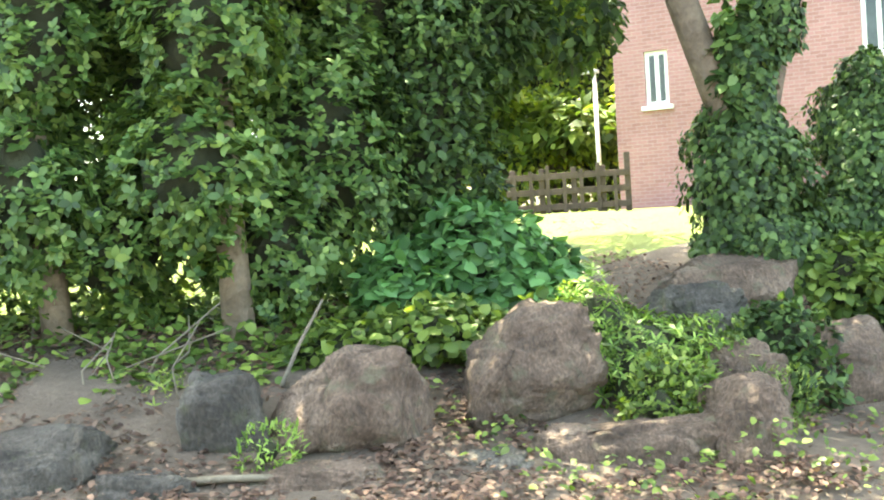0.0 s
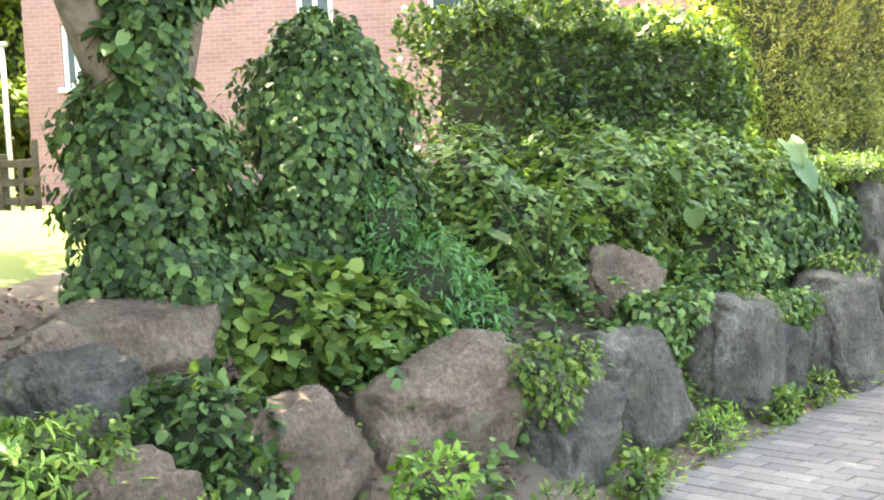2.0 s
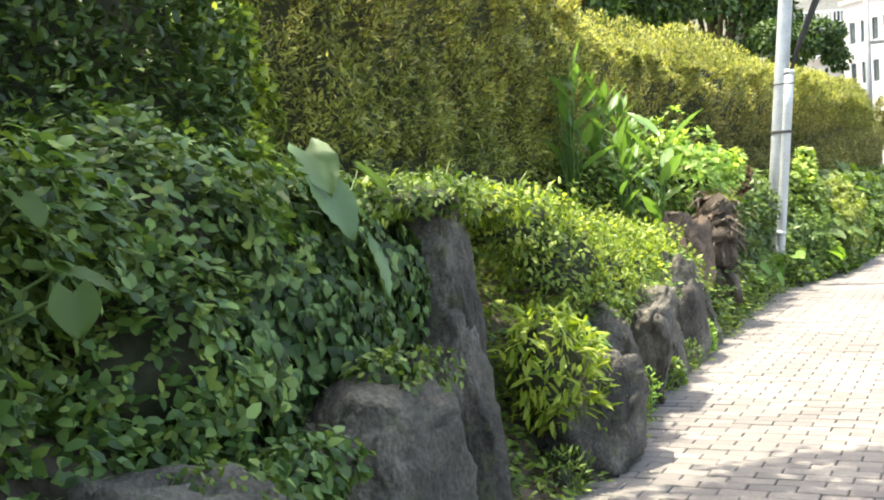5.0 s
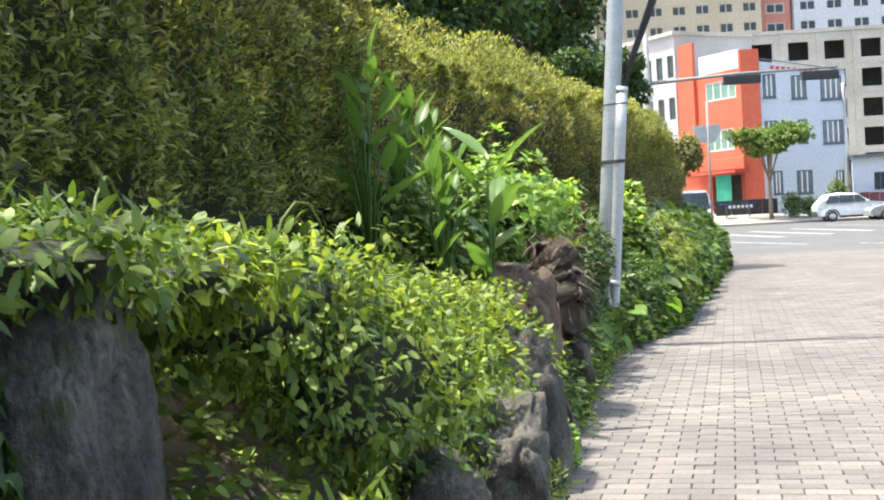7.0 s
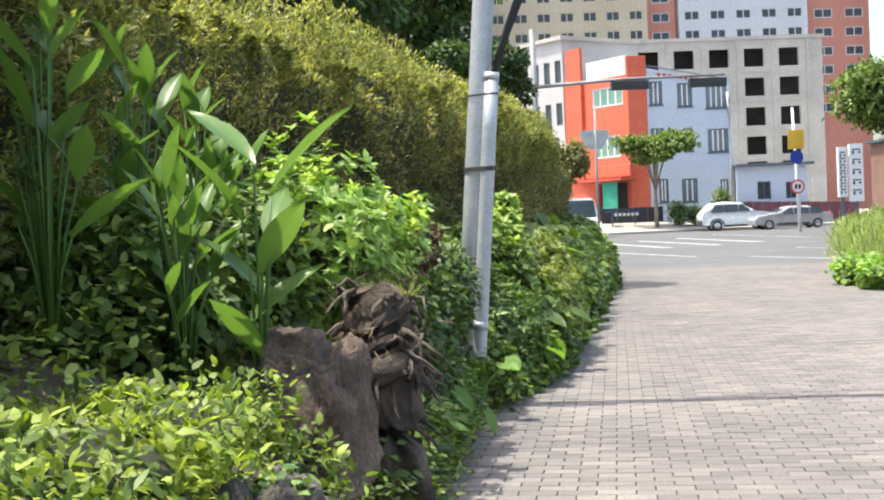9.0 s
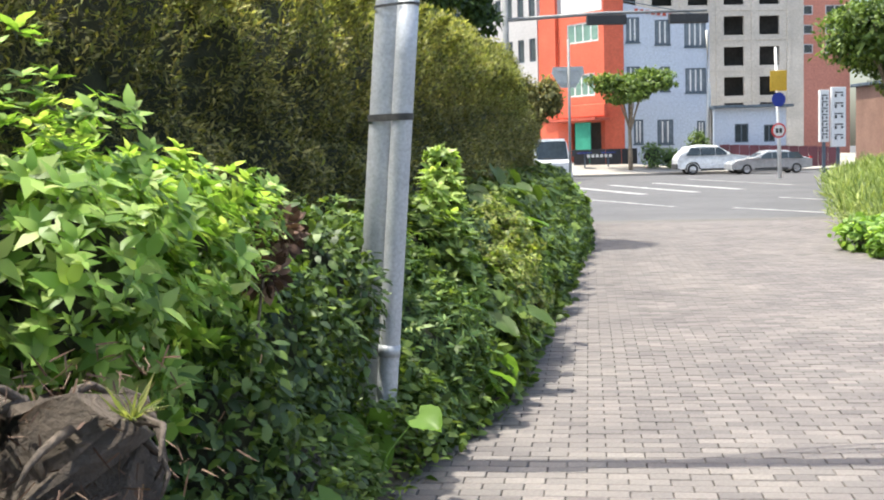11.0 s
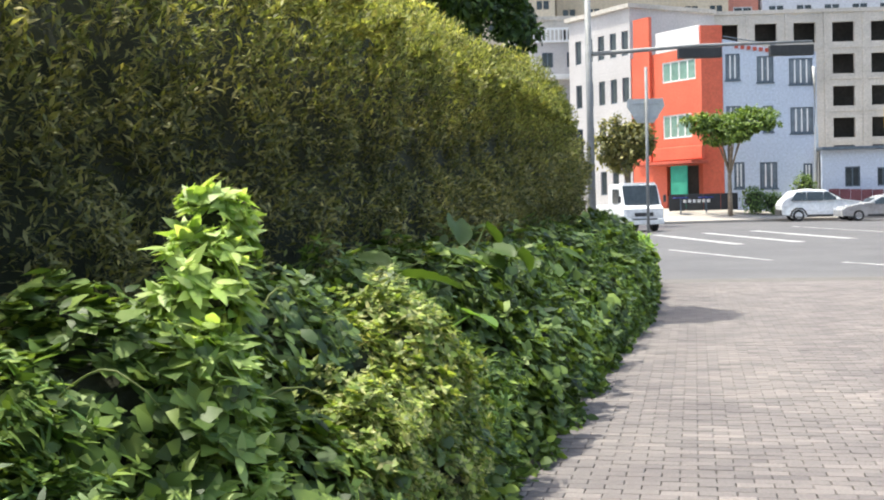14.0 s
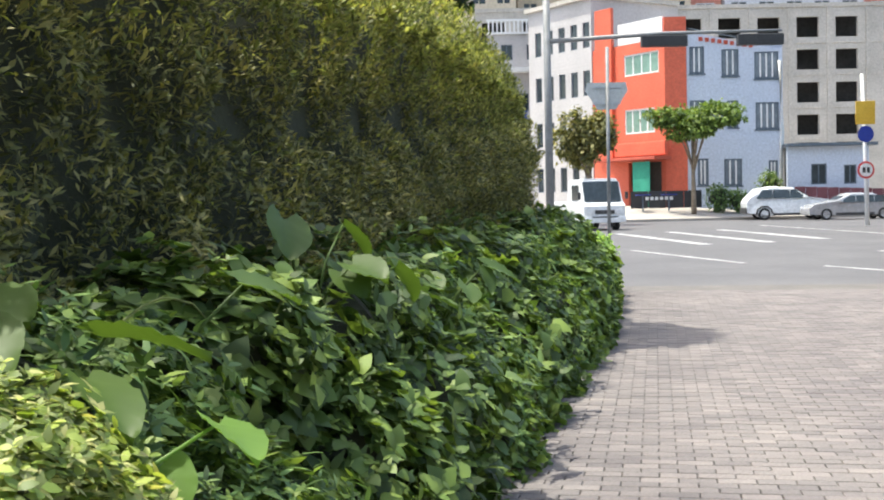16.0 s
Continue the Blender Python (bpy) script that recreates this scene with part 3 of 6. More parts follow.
shrub("ivy_column", [(-0.2, 4.98, 1.3, 0.36, 0.34, 0.55), (-0.1, 4.9, 0.95, 0.42, 0.3, 0.3), (-0.16, 4.96, 1.95, 0.2, 0.2, 0.42), (0.0, 5.02, 2.4, 0.16, 0.16, 0.4)], "dark ivy wrapped thickly round the tree trunk", "leaf_ivy", 0.04, "heart", 4000, category="ivy", hang=1.1, up=0.45, rough=0.16)
shrub("ivy_column", [(0.6, 5.45, 1.74, 0.42, 0.3, 0.36), (0.55, 5.38, 1.3, 0.36, 0.32, 0.42), (0.4, 5.25, 1.05, 0.42, 0.3, 0.35), (0.75, 5.3, 1.1, 0.3, 0.25, 0.4)], "upright column of dark glossy ivy", "leaf_ivy", 0.04, "heart", 4000, category="ivy", hang=1.1, up=0.45, rough=0.16, second=("leaf_gloss", 0.35, 1.0, "oval"))
shrub("ground_ivy", [(0.25, 4.85, 0.78, 0.4, 0.25, 0.26), (0.55, 4.95, 0.72, 0.4, 0.25, 0.22)], "ivy and bramble tumbling over the boulders", "leaf_mid", 0.06, "round", 1500, category="ivy")
shrub("feathery_plant", [(0.92, 5.05, 0.86, 0.26, 0.2, 0.3), (1.12, 5.1, 0.72, 0.22, 0.16, 0.18), (0.78, 5.1, 1.12, 0.16, 0.14, 0.22)], "feathery bright green plant on the bank", "leaf_teal", 0.05, "lance", 3000, rough=0.12)
# lime leaves near the top paint its sunlit edge
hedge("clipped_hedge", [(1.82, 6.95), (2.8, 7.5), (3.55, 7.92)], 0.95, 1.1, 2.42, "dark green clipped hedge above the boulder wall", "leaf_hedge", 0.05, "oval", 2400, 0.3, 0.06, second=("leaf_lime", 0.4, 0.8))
for b in ([(1.55, 5.6, 0.95, 0.45, 0.35, 0.42), (1.35, 5.75, 1.25, 0.35, 0.3, 0.3)], [(2.2, 6.05, 1.1, 0.5, 0.4, 0.45), (2.0, 5.85, 0.8, 0.4, 0.3, 0.3)], [(2.95, 6.5, 1.15, 0.5, 0.4, 0.42), (2.85, 6.2, 0.85, 0.45, 0.3, 0.35)], [(3.5, 6.85, 1.1, 0.45, 0.4, 0.36)]):
    shrub("mixed_shrub", b, "unclipped mixed green shrub spilling over the wall", "leaf_mid", 0.043, "oval", 800, second=("leaf_gloss", 0.45, 1.15, "oval"), group="mixed shrubs on the wall", whorl=4, depth=0.5, rough=0.2)
shrub("hanging_ivy", [(3.33, 6.56, 0.82, 0.5, 0.22, 0.44), (3.73, 6.74, 0.92, 0.4, 0.2, 0.42), (2.98, 6.31, 0.72, 0.35, 0.2, 0.3), (4.05, 6.84, 1.0, 0.26, 0.16, 0.36), (3.75, 6.55, 0.4, 0.34, 0.16, 0.34)], "dark ivy hanging in a curtain over the rock", "leaf_ivy", 0.04, "heart", 4600, category="ivy", hang=1.5, up=0.6, spread=0.6, rough=0.18, second=("leaf_gloss", 0.3, 1.0, "heart"))
for k, (u, d, z, w) in enumerate(((1.5, 0.35, 0.56, 0.24), (2.25, 0.32, 0.64, 0.26), (2.9, 0.24, 0.56, 0.2), (3.3, 0.2, 0.52, 0.16), (3.85, 0.22, 0.66, 0.22), (5.3, 0.25, 0.5, 0.26), (5.95, 0.22, 0.6, 0.2), (6.65, 0.26, 0.62, 0.26), (7.35, 0.24, 0.52, 0.22), (7.85, 0.26, 0.66, 0.24), (0.55, 1.35, 0.6, 0.2))):
    x, y = bank(u, d)
    shrub("rock_creeper", [(x, y, z, w, 0.12, 0.1), (x + 0.08, y - 0.04, z - 0.13, w * 0.45, 0.07, 0.14), (x - 0.1, y - 0.02, z - 0.08, w * 0.4, 0.06, 0.1)], "small-leaved creeper hanging over a boulder", ("leaf_mid", "leaf_gloss")[k % 2], 0.034, ("oval", "heart")[k % 2], 3000, hang=0.9, rough=0.3, category="creeper", group="creepers over the boulders", core=0.4)
for k, (u, d, w) in enumerate(((1.05, 0.5, 0.16), (1.2, 0.1, 0.14), (1.62, 0.0, 0.12), (2.28, 0.02, 0.14), (2.85, 0.0, 0.12), (3.25, 0.0, 0.13), (4.0, -0.02, 0.12), (4.85, 0.0, 0.13), (5.65, 0.02, 0.12), (6.2, 0.05, 0.16), (6.95, 0.0, 0.13), (7.5, 0.0, 0.14), (8.15, 0.02, 0.15), (0.55, 0.9, 0.18), (-0.1, 1.1, 0.2), (-1.7, 1.2, 0.14), (-2.9, 1.5, 0.16))):
    x, y = bank(u, d)
    shrub("weed_tuft", [(x, y, bank_z(u, d) + w * 0.6, w, w * 0.8, w)], "small green weed tuft at the foot of a boulder", ("leaf_fresh", "leaf_mid", "leaf_mid")[k % 3], 0.038, ("oval", "lance")[k % 2], 2800, hang=-0.4, rough=0.25, category="weed", group="weed tufts by the wall", core=0.4)
# ---- plants: along the wall ----
for i, (u, z) in enumerate(((4.5, 1.27), (4.95, 1.22), (5.5, 1.14), (6.2, 1.0), (6.9, 0.92), (7.6, 0.85), (8.2, 0.8))):
    x, y = bank(u, 0.5)
    x2, y2 = bank(u + 0.2, 0.28)
    thin = 0.1 if i < 2 else 0.2
    front = [] if i < 2 else [(x2, y2, z - 0.24, 0.38, 0.2, 0.26)]
    shrub("trailing_vine", [(x, y + 0.04, z, 0.48, 0.34, thin), *front], "lime-green vine trailing over the wall top", "leaf_mid" if i < 2 else "leaf_lime", 0.034 if i < 4 else 0.04, "oval", 3200 if i < 4 else 2300, group="vines on the wall top", second=(("leaf_mid", "leaf_sun")[i % 2], 0.4, 1.3, "lance"), rough=0.24, depth=0.5, category="vine")
shrub("yellow_fern", [(5.0, 6.85, 0.52, 0.26, 0.18, 0.3), (5.2, 6.9, 0.3, 0.2, 0.15, 0.2)], "yellowing fern growing from the wall face", "leaf_sun", 0.07, "lance", 1700, category="fern")
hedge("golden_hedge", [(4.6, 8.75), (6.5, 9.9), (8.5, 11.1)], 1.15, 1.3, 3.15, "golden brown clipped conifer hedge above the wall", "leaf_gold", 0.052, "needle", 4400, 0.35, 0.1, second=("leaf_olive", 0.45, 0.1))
shrub("canna_undergrowth", [(8.7, 10.3, 1.15, 0.6, 0.45, 0.4), (9.5, 10.7, 1.2, 0.6, 0.45, 0.4)], "dark green undergrowth beneath the canna lilies", "leaf_mid", 0.07, "oval", 1500)
shrub("light_shrub", [(10.3, 10.75, 1.25, 0.55, 0.42, 0.5), (10.95, 11.1, 1.2, 0.45, 0.4, 0.42), (11.5, 11.4, 0.95, 0.34, 0.32, 0.36)], "bright fresh green shrub with full sun put into its leaf colour", "leaf_fresh", 0.072, "pointed", 420, rough=0.28, depth=0.55, second=("leaf_sunlit", 0.4, 1.0, "pointed"), whorl=7)
shrub("dark_shrub", [(11.6, 11.2, 0.75, 0.45, 0.3, 0.5), (10.9, 10.8, 0.6, 0.45, 0.28, 0.45), (12.3, 11.55, 0.9, 0.35, 0.3, 0.5)], "dark twiggy shrub with a few faded brown flowers", "leaf_hedge", 0.055, "oval", 1900, second=("leaf_mid", 0.4, 1.0, "oval"))
HL = [bank(u, d) for u, d in ((9.9, 2.3), (12.2, 2.25), (14.2, 1.95), (16.5, 1.7), (19, 1.65), (21.5, 1.65), (24.5, 1.65), (27.2, 1.65))]
# gold leaves thicken upwards to paint the lit top
hedge("long_hedge", HL, 1.35, 1.0, 3.02, "long olive clipped hedge with sunlight put into its golden top leaves", "leaf_olive", 0.05, "needle", 3900, 0.45, 0.14, second=("leaf_gold", 0.7, 0.5))
for i in range(15):
    u = 13.3 + i * 1.07
    x, y = bank(u, 0.72)
    x2, y2 = bank(u + 0.35, 0.36)
    x3, y3 = bank(u + 0.1, 0.22)
    shrub("bank_shrub", [(x, y, 0.92, 0.68, 0.42, 0.42), (x2, y2, 0.5, 0.6, 0.36, 0.42), (x3, y3, 0.18, 0.5, 0.24, 0.24)], "leafy green scrub and creepers covering the bank", "leaf_mid", 0.056 if i < 5 else 0.075, "pointed", 560 if i < 5 else 210, group="scrub on the bank", whorl=5, depth=0.5, core=0.66,
          second=(("leaf_gloss", "leaf_mid", "leaf_hedge")[i % 3], 0.42, 1.25, ("lance", "heart", "oval")[i % 3]), rough=0.14)
shrub("low_shrub", [(29.2, 19.95, 0.5, 0.8, 0.5, 0.5), (30.2, 20.5, 0.45, 0.7, 0.45, 0.5), (28.4, 19.7, 0.6, 0.7, 0.5, 0.5)], "low bright green shrub at the end of the bank", "leaf_fresh", 0.07, "oval", 1300)
shrub("dry_hydrangea", [(15.85, 12.78, 0.82, 0.34, 0.28, 0.34), (15.4, 12.52, 0.62, 0.36, 0.26, 0.36), (16.22, 12.98, 0.6, 0.36, 0.28, 0.34), (15.05, 12.3, 0.5, 0.36, 0.24, 0.36), (16.0, 12.95, 1.02, 0.2, 0.18, 0.16), (15.5, 12.7, 0.92, 0.2, 0.18, 0.14), (15.75, 12.55, 0.4, 0.36, 0.22, 0.3)], "pale yellow-green flowering shrub with drying heads", "leaf_pale", 0.034, "pointed", 1500, rough=0.26, depth=0.4, whorl=6, core=0.68, second=("leaf_lime", 0.4, 1.1, "oval"))
shrub("tall_leafy_plant", [(14.5, 12.35, 1.26, 0.17, 0.15, 0.22), (14.62, 12.42, 1.52, 0.13, 0.11, 0.12), (14.4, 12.2, 0.95, 0.18, 0.14, 0.24), (14.35, 12.1, 0.65, 0.22, 0.14, 0.24)], "tall thin plant with sunlight put into its light green leaves", "leaf_sunlit", 0.085, "pointed", 380, hang=0.5, whorl=7, core=0.6)

# ---- leaning pole with a cable conduit ----
top = empty("utility_pole", pose(12.8, 11.6, 0), "leaning grey galvanised pole with a thinner conduit strapped to it", "utility pole")
lean = Vector((0.04, -0.078, 1.0))
side, front = Vector((0.6, -0.8, 0)), Vector((-0.8, -0.6, 0))
PIPES = {"pole": (side * -0.03, 0.086, 0.068, -0.1, 9.5), "conduit": (side * 0.055 + front * 0.11, 0.053, 0.053, -0.05, 2.5)}
for name, (off, r0, r1, h0, h1) in PIPES.items():
    hs = [h0 + (h1 - h0) * k / 6 for k in range(7)]
    part(name, tube_bm([lean * h + off for h in hs], [r0 + (r1 - r0) * k / 6 for k in range(7)], 22), M["galvanised"], top, smooth=True)
for h, half in ((1.79, 0.017), (2.34, 0.007)):
    # a band drawn tight round both pipes
    rim = []
    for a in [2 * math.pi * k / 40 for k in range(40)]:
        d = side * math.cos(a) + front * math.sin(a)
        off, r = max(((p[0], p[1] + 0.004) for p in PIPES.values()), key=lambda q: q[0].dot(d) + q[1])
        rim.append(off + d * r)
    bm = bmesh.new()
    lo = [bm.verts.new(lean * (h - half) + p) for p in rim]
    hi = [bm.verts.new(lean * (h + half) + p) for p in rim]
    for k in range(40):
        bm.faces.new((lo[k], lo[(k + 1) % 40], hi[(k + 1) % 40], hi[k]))
    part("strap", bm, M["strap"], top, "dark metal strap")
off = PIPES["conduit"][0]
for h in (0.62, 2.47):
    part("collar", tube_bm([lean * (h - 0.03) + off, lean * (h + 0.03) + off], [0.0565, 0.0565], 20), M["galvanised"], top, smooth=True)

# ---- trees at the start ----
tree = empty("ivy_tree", pose(-0.2, 5.0, 0.75), "old forked garden tree with pale bark and ivy", "tree")
bm = tube_bm([(0.0, 0, -0.1), (-0.02, 0, 0.5), (0.0, 0.02, 0.95)], [0.2, 0.16, 0.17], 14)
tube_bm([(-0.02, 0, 0.85), (-0.16, -0.04, 1.2), (-0.32, -0.05, 1.7), (-0.5, 0, 2.6)], [0.13, 0.1, 0.09, 0.07], 12, bm)
tube_bm([(0.03, 0.02, 0.85), (0.14, 0.05, 1.25), (0.24, 0.1, 1.8), (0.4, 0.2, 2.8)], [0.14, 0.12, 0.1, 0.07], 12, bm)
part("trunk", bm, M["bark_mid"], tree, smooth=True)


def crown(blobs, mat, size, per_m2, parent, shape="oval", rough=0.12):
    P, N = blob_points(blobs, per_m2 * 1.25, 0.6, rough)
    ax, nr = leaf_axes(N, 0.4, 0.9)
    return leaves("crown", P, ax, nr, size * (0.6 + 0.8 * RNG.random(len(P))), shape, M[mat], parent)


# the high crown pieces lie out of view, spread to shade the path
crown([(-0.02, -0.08, 1.3, 0.16, 0.14, 0.5), (-0.4, 0.2, 2.7, 0.9, 0.8, 0.6), (0.5, 0.4, 3.0, 1.0, 0.9, 0.6), (0.0, -0.3, 3.3, 1.2, 1.0, 0.6), (1.5, 1.0, 3.7, 1.1, 0.9, 0.4), (2.6, 1.9, 3.9, 1.0, 0.9, 0.4), (1.6, 2.0, 4.2, 1.2, 1.0, 0.4), (0.6, 0.2, 5.0, 1.2, 1.1, 0.5), (1.9, 0.9, 5.3, 1.1, 0.9, 0.5), (2.6, 2.2, 5.2, 1.0, 0.8, 0.4), (0.4, -1.4, 4.9, 1.0, 0.9, 0.45), (1.5, -0.2, 5.6, 1.1, 1.0, 0.5), (3.2, 1.3, 5.5, 1.1, 1.0, 0.5), (3.9, 2.3, 5.3, 0.8, 0.7, 0.4), (2.5, 0.2, 5.5, 1.0, 0.9, 0.45), (4.9, 2.5, 5.3, 0.9, 0.5, 0.35)], "leaf_gloss", 0.09, 560, tree)
# unseen limb added to carry those high pieces
part("limb", tube_bm([(0.38, 0.18, 2.7), (0.8, 0.3, 4.0), (1.6, 0.5, 5.2), (2.8, 1.6, 5.4), (4.8, 2.5, 5.3)], [0.075, 0.06, 0.05, 0.04, 0.015], 8), M["bark"], tree, smooth=True)


def wood_tree(x, y, z, h, r, mat, leafsize, per_m2, label, trunk_r=0.14, bark="bark_dark", low=0.35, seed=1, name="tree", group="", shape="diamond", base=0.2, thin=1.0):
    rs = random.Random(seed)
    t = empty(name, pose(x, y, z), label, "tree", group)
    mid = Vector((rs.uniform(-0.1, 0.1) * h * 0.3, rs.uniform(-0.1, 0.1) * h * 0.3, h * low))
    bm = tube_bm([(0, 0, -0.2), mid * 0.5, mid, (mid.x * 1.4, mid.y * 1.4, h * 0.8)], [trunk_r * 1.25, trunk_r, trunk_r * 0.85, trunk_r * 0.3], 10)
    blobs = []
    for i in range(9):
        a = 2 * math.pi * i / 9 + rs.uniform(-0.3, 0.3)
        k = rs.uniform(0.35, 0.75) * r
        c = Vector((mid.x + math.cos(a) * k, mid.y + math.sin(a) * k, h * rs.uniform(low + base, 0.92)))
        tube_bm([mid * rs.uniform(0.8, 1.1), (mid + c) / 2 + Vector((0, 0, 0.08 * h)), c], [trunk_r * 0.5, trunk_r * 0.3, trunk_r * 0.1], 6, bm)
        blobs.append((*c, r * rs.uniform(0.32, 0.5), r * rs.uniform(0.32, 0.5), h * rs.uniform(0.1, 0.16) * thin))
    part("trunk", bm, M[bark], t, smooth=True)
    crown(blobs, mat, leafsize, per_m2, t, shape, 0.2)
    return t


# ---- house, fence, lamp and trees behind the lawn ----
M["white_paint"] = surface("white_paint", (0.7, 0.7, 0.7), (0.8, 0.8, 0.79), 1.2, 0.55, 0.05, 20)
M["lavender_wall"] = surface("lavender_wall", (0.47, 0.52, 0.62), (0.55, 0.59, 0.68), 0.25, 0.75, 0.1, 8)
M["orange_wall"] = surface("orange_wall", (0.58, 0.105, 0.055), (0.68, 0.14, 0.075), 0.4, 0.65, 0.08, 8)
M["white_wall"] = surface("white_wall", (0.43, 0.41, 0.41), (0.54, 0.52, 0.52), 0.3, 0.8, 0.1, 8)
M["concrete_old"] = surface("concrete_old", (0.42, 0.39, 0.35), (0.58, 0.54, 0.49), 0.35, 0.9, 0.25, 6)
M["tower_white"] = surface("tower_white", (0.55, 0.56, 0.6), (0.64, 0.65, 0.68), 0.1, 0.8, 0.05, 3)
M["tower_coral"] = surface("tower_coral", (0.5, 0.2, 0.15), (0.6, 0.26, 0.2), 0.1, 0.8, 0.05, 3)
M["tower_beige"] = surface("tower_beige", (0.5, 0.42, 0.3), (0.6, 0.52, 0.4), 0.1, 0.8, 0.05, 3)
M["glass"] = surface("window_glass", (0.02, 0.028, 0.034), (0.05, 0.065, 0.075), 0.6, 0.12, 0.0, 5)
M["glass_grey"] = surface("window_glass_grey", (0.1, 0.12, 0.15), (0.2, 0.23, 0.27), 0.9, 0.12, 0.0, 5)
M["glass_green"] = surface("window_glass_green", (0.12, 0.22, 0.18), (0.22, 0.36, 0.3), 0.8, 0.15, 0.0, 5)
M["dark_frame"] = surface("dark_frame", (0.06, 0.08, 0.11), (0.1, 0.13, 0.16), 2, 0.5, 0.05, 10)
# tone of the sheets behind openings: darkness of unlit rooms put into colour
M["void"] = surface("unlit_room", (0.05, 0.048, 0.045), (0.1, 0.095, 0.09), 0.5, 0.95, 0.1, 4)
M["maroon"] = surface("maroon_fence", (0.085, 0.025, 0.035), (0.13, 0.04, 0.055), 0.8, 0.7, 0.1, 12)
M["black_board"] = surface("black_board", (0.02, 0.02, 0.022), (0.04, 0.04, 0.042), 1, 0.6, 0.05, 12)
M["green_net"] = surface("green_net", (0.02, 0.2, 0.14), (0.04, 0.3, 0.2), 1.5, 0.85, 0.3, 25)
M["red_awning"] = surface("red_awning", (0.35, 0.06, 0.04), (0.5, 0.1, 0.06), 1.5, 0.8, 0.2, 15)
M["car_white"] = surface("car_white", (0.72, 0.73, 0.74), (0.8, 0.8, 0.8), 0.8, 0.22, 0.0, 6)
M["car_grey"] = surface("car_grey", (0.42, 0.42, 0.43), (0.5, 0.5, 0.5), 0.8, 0.25, 0.0, 6, 0.4)
M["tyre"] = surface("tyre", (0.02, 0.02, 0.02), (0.035, 0.035, 0.035), 6, 0.85, 0.3, 40)
M["rim"] = surface("rim", (0.45, 0.45, 0.46), (0.6, 0.6, 0.6), 6, 0.3, 0.0, 20, 0.8)
M["lamp_glass"] = surface("lamp_glass", (0.65, 0.66, 0.68), (0.8, 0.8, 0.8), 6, 0.12, 0.0, 20)
M["tail_red"] = surface("tail_red", (0.3, 0.01, 0.01), (0.4, 0.02, 0.02), 6, 0.2, 0.0, 20)
M["sign_yellow"] = surface("sign_yellow", (0.6, 0.36, 0.03), (0.7, 0.44, 0.05), 1.5, 0.6, 0.05, 15)
M["sign_blue"] = surface("sign_blue", (0.015, 0.03, 0.25), (0.02, 0.05, 0.32), 1.5, 0.5, 0.05, 15)
M["sign_red"] = surface("sign_red", (0.5, 0.03, 0.03), (0.6, 0.05, 0.05), 1.5, 0.5, 0.05, 15)
M["sign_back"] = surface("sign_back", (0.42, 0.44, 0.45), (0.52, 0.53, 0.54), 3, 0.5, 0.05, 20, 0.3)
M["fence_wood"] = surface("fence_wood", (0.04, 0.027, 0.02), (0.09, 0.06, 0.045), 4, 0.85, 0.4, 25)
M["brown_wall"] = surface("brown_wall", (0.2, 0.11, 0.08), (0.28, 0.16, 0.12), 0.8, 0.85, 0.2, 10)


def brick_material():
    m, nt, b = material("pink_brick", 0.85)
    tc = nt.nodes.new("ShaderNodeTexCoord")
    sep = nt.nodes.new("ShaderNodeSeparateXYZ")
    com = nt.nodes.new("ShaderNodeCombineXYZ")
    nt.links.new(tc.outputs["Object"], sep.inputs[0])
    nt.links.new(sep.outputs["X"], com.inputs["X"])
    nt.links.new(sep.outputs["Z"], com.inputs["Y"])
    br = nt.nodes.new("ShaderNodeTexBrick")
    br.inputs["Scale"].default_value = 1.0
    br.inputs["Brick Width"].default_value, br.inputs["Row Height"].default_value, br.inputs["Mortar Size"].default_value = 0.2, 0.07, 0.006
    br.inputs["Color1"].default_value, br.inputs["Color2"].default_value, br.inputs["Mortar"].default_value = rgb((0.28, 0.135, 0.135)), rgb((0.34, 0.17, 0.17)), rgb((0.35, 0.25, 0.24))
    nt.links.new(com.outputs[0], br.inputs["Vector"])
    stain = ramp(nt, noise_tex(nt, 0.9, 5), [(0.3, (0.85, 0.82, 0.8)), (0.7, (1.1, 1.1, 1.1))])
    nt.links.new(mixc(nt, 1.0, br.outputs["Color"], stain, "MULTIPLY"), b.inputs["Base Color"])
    bump(nt, b, br.outputs["Fac"], -0.4, 0.01)
    return m


M["pink_brick"] = brick_material()


def wall_bm(x0, x1, z0, z1, holes, deep=0.25):
    """A wall in the plane y = 0 (outside towards -y), deep thick, with real openings."""
    xs = sorted({x0, x1, *[h[0] for h in holes], *[h[1] for h in holes]})
    zs = sorted({z0, z1, *[h[2] for h in holes], *[h[3] for h in holes]})
    bm = bmesh.new()
    inside = lambda x, z: any(h[0] < x < h[1] and h[2] < z < h[3] for h in holes)
    for a, b in zip(xs[:-1], xs[1:]):
        for c, d in zip(zs[:-1], zs[1:]):
            if not inside((a + b) / 2, (c + d) / 2):
                for y, flip in ((0, False), (deep, True)):
                    q = [(a, y, c), (b, y, c), (b, y, d), (a, y, d)]
                    bm.faces.new([bm.verts.new(p) for p in (q[::-1] if flip else q)])
    for a, b, c, d in holes + [(x0, x1, z0, z1)]:
        for p, q in (((a, c), (b, c)), ((b, c), (b, d)), ((b, d), (a, d)), ((a, d), (a, c))):
            bm.faces.new([bm.verts.new(v) for v in ((p[0], 0, p[1]), (q[0], 0, q[1]), (q[0], deep, q[1]), (p[0], deep, p[1]))])
    bmesh.ops.remove_doubles(bm, verts=bm.verts, dist=1e-4)
    return bm


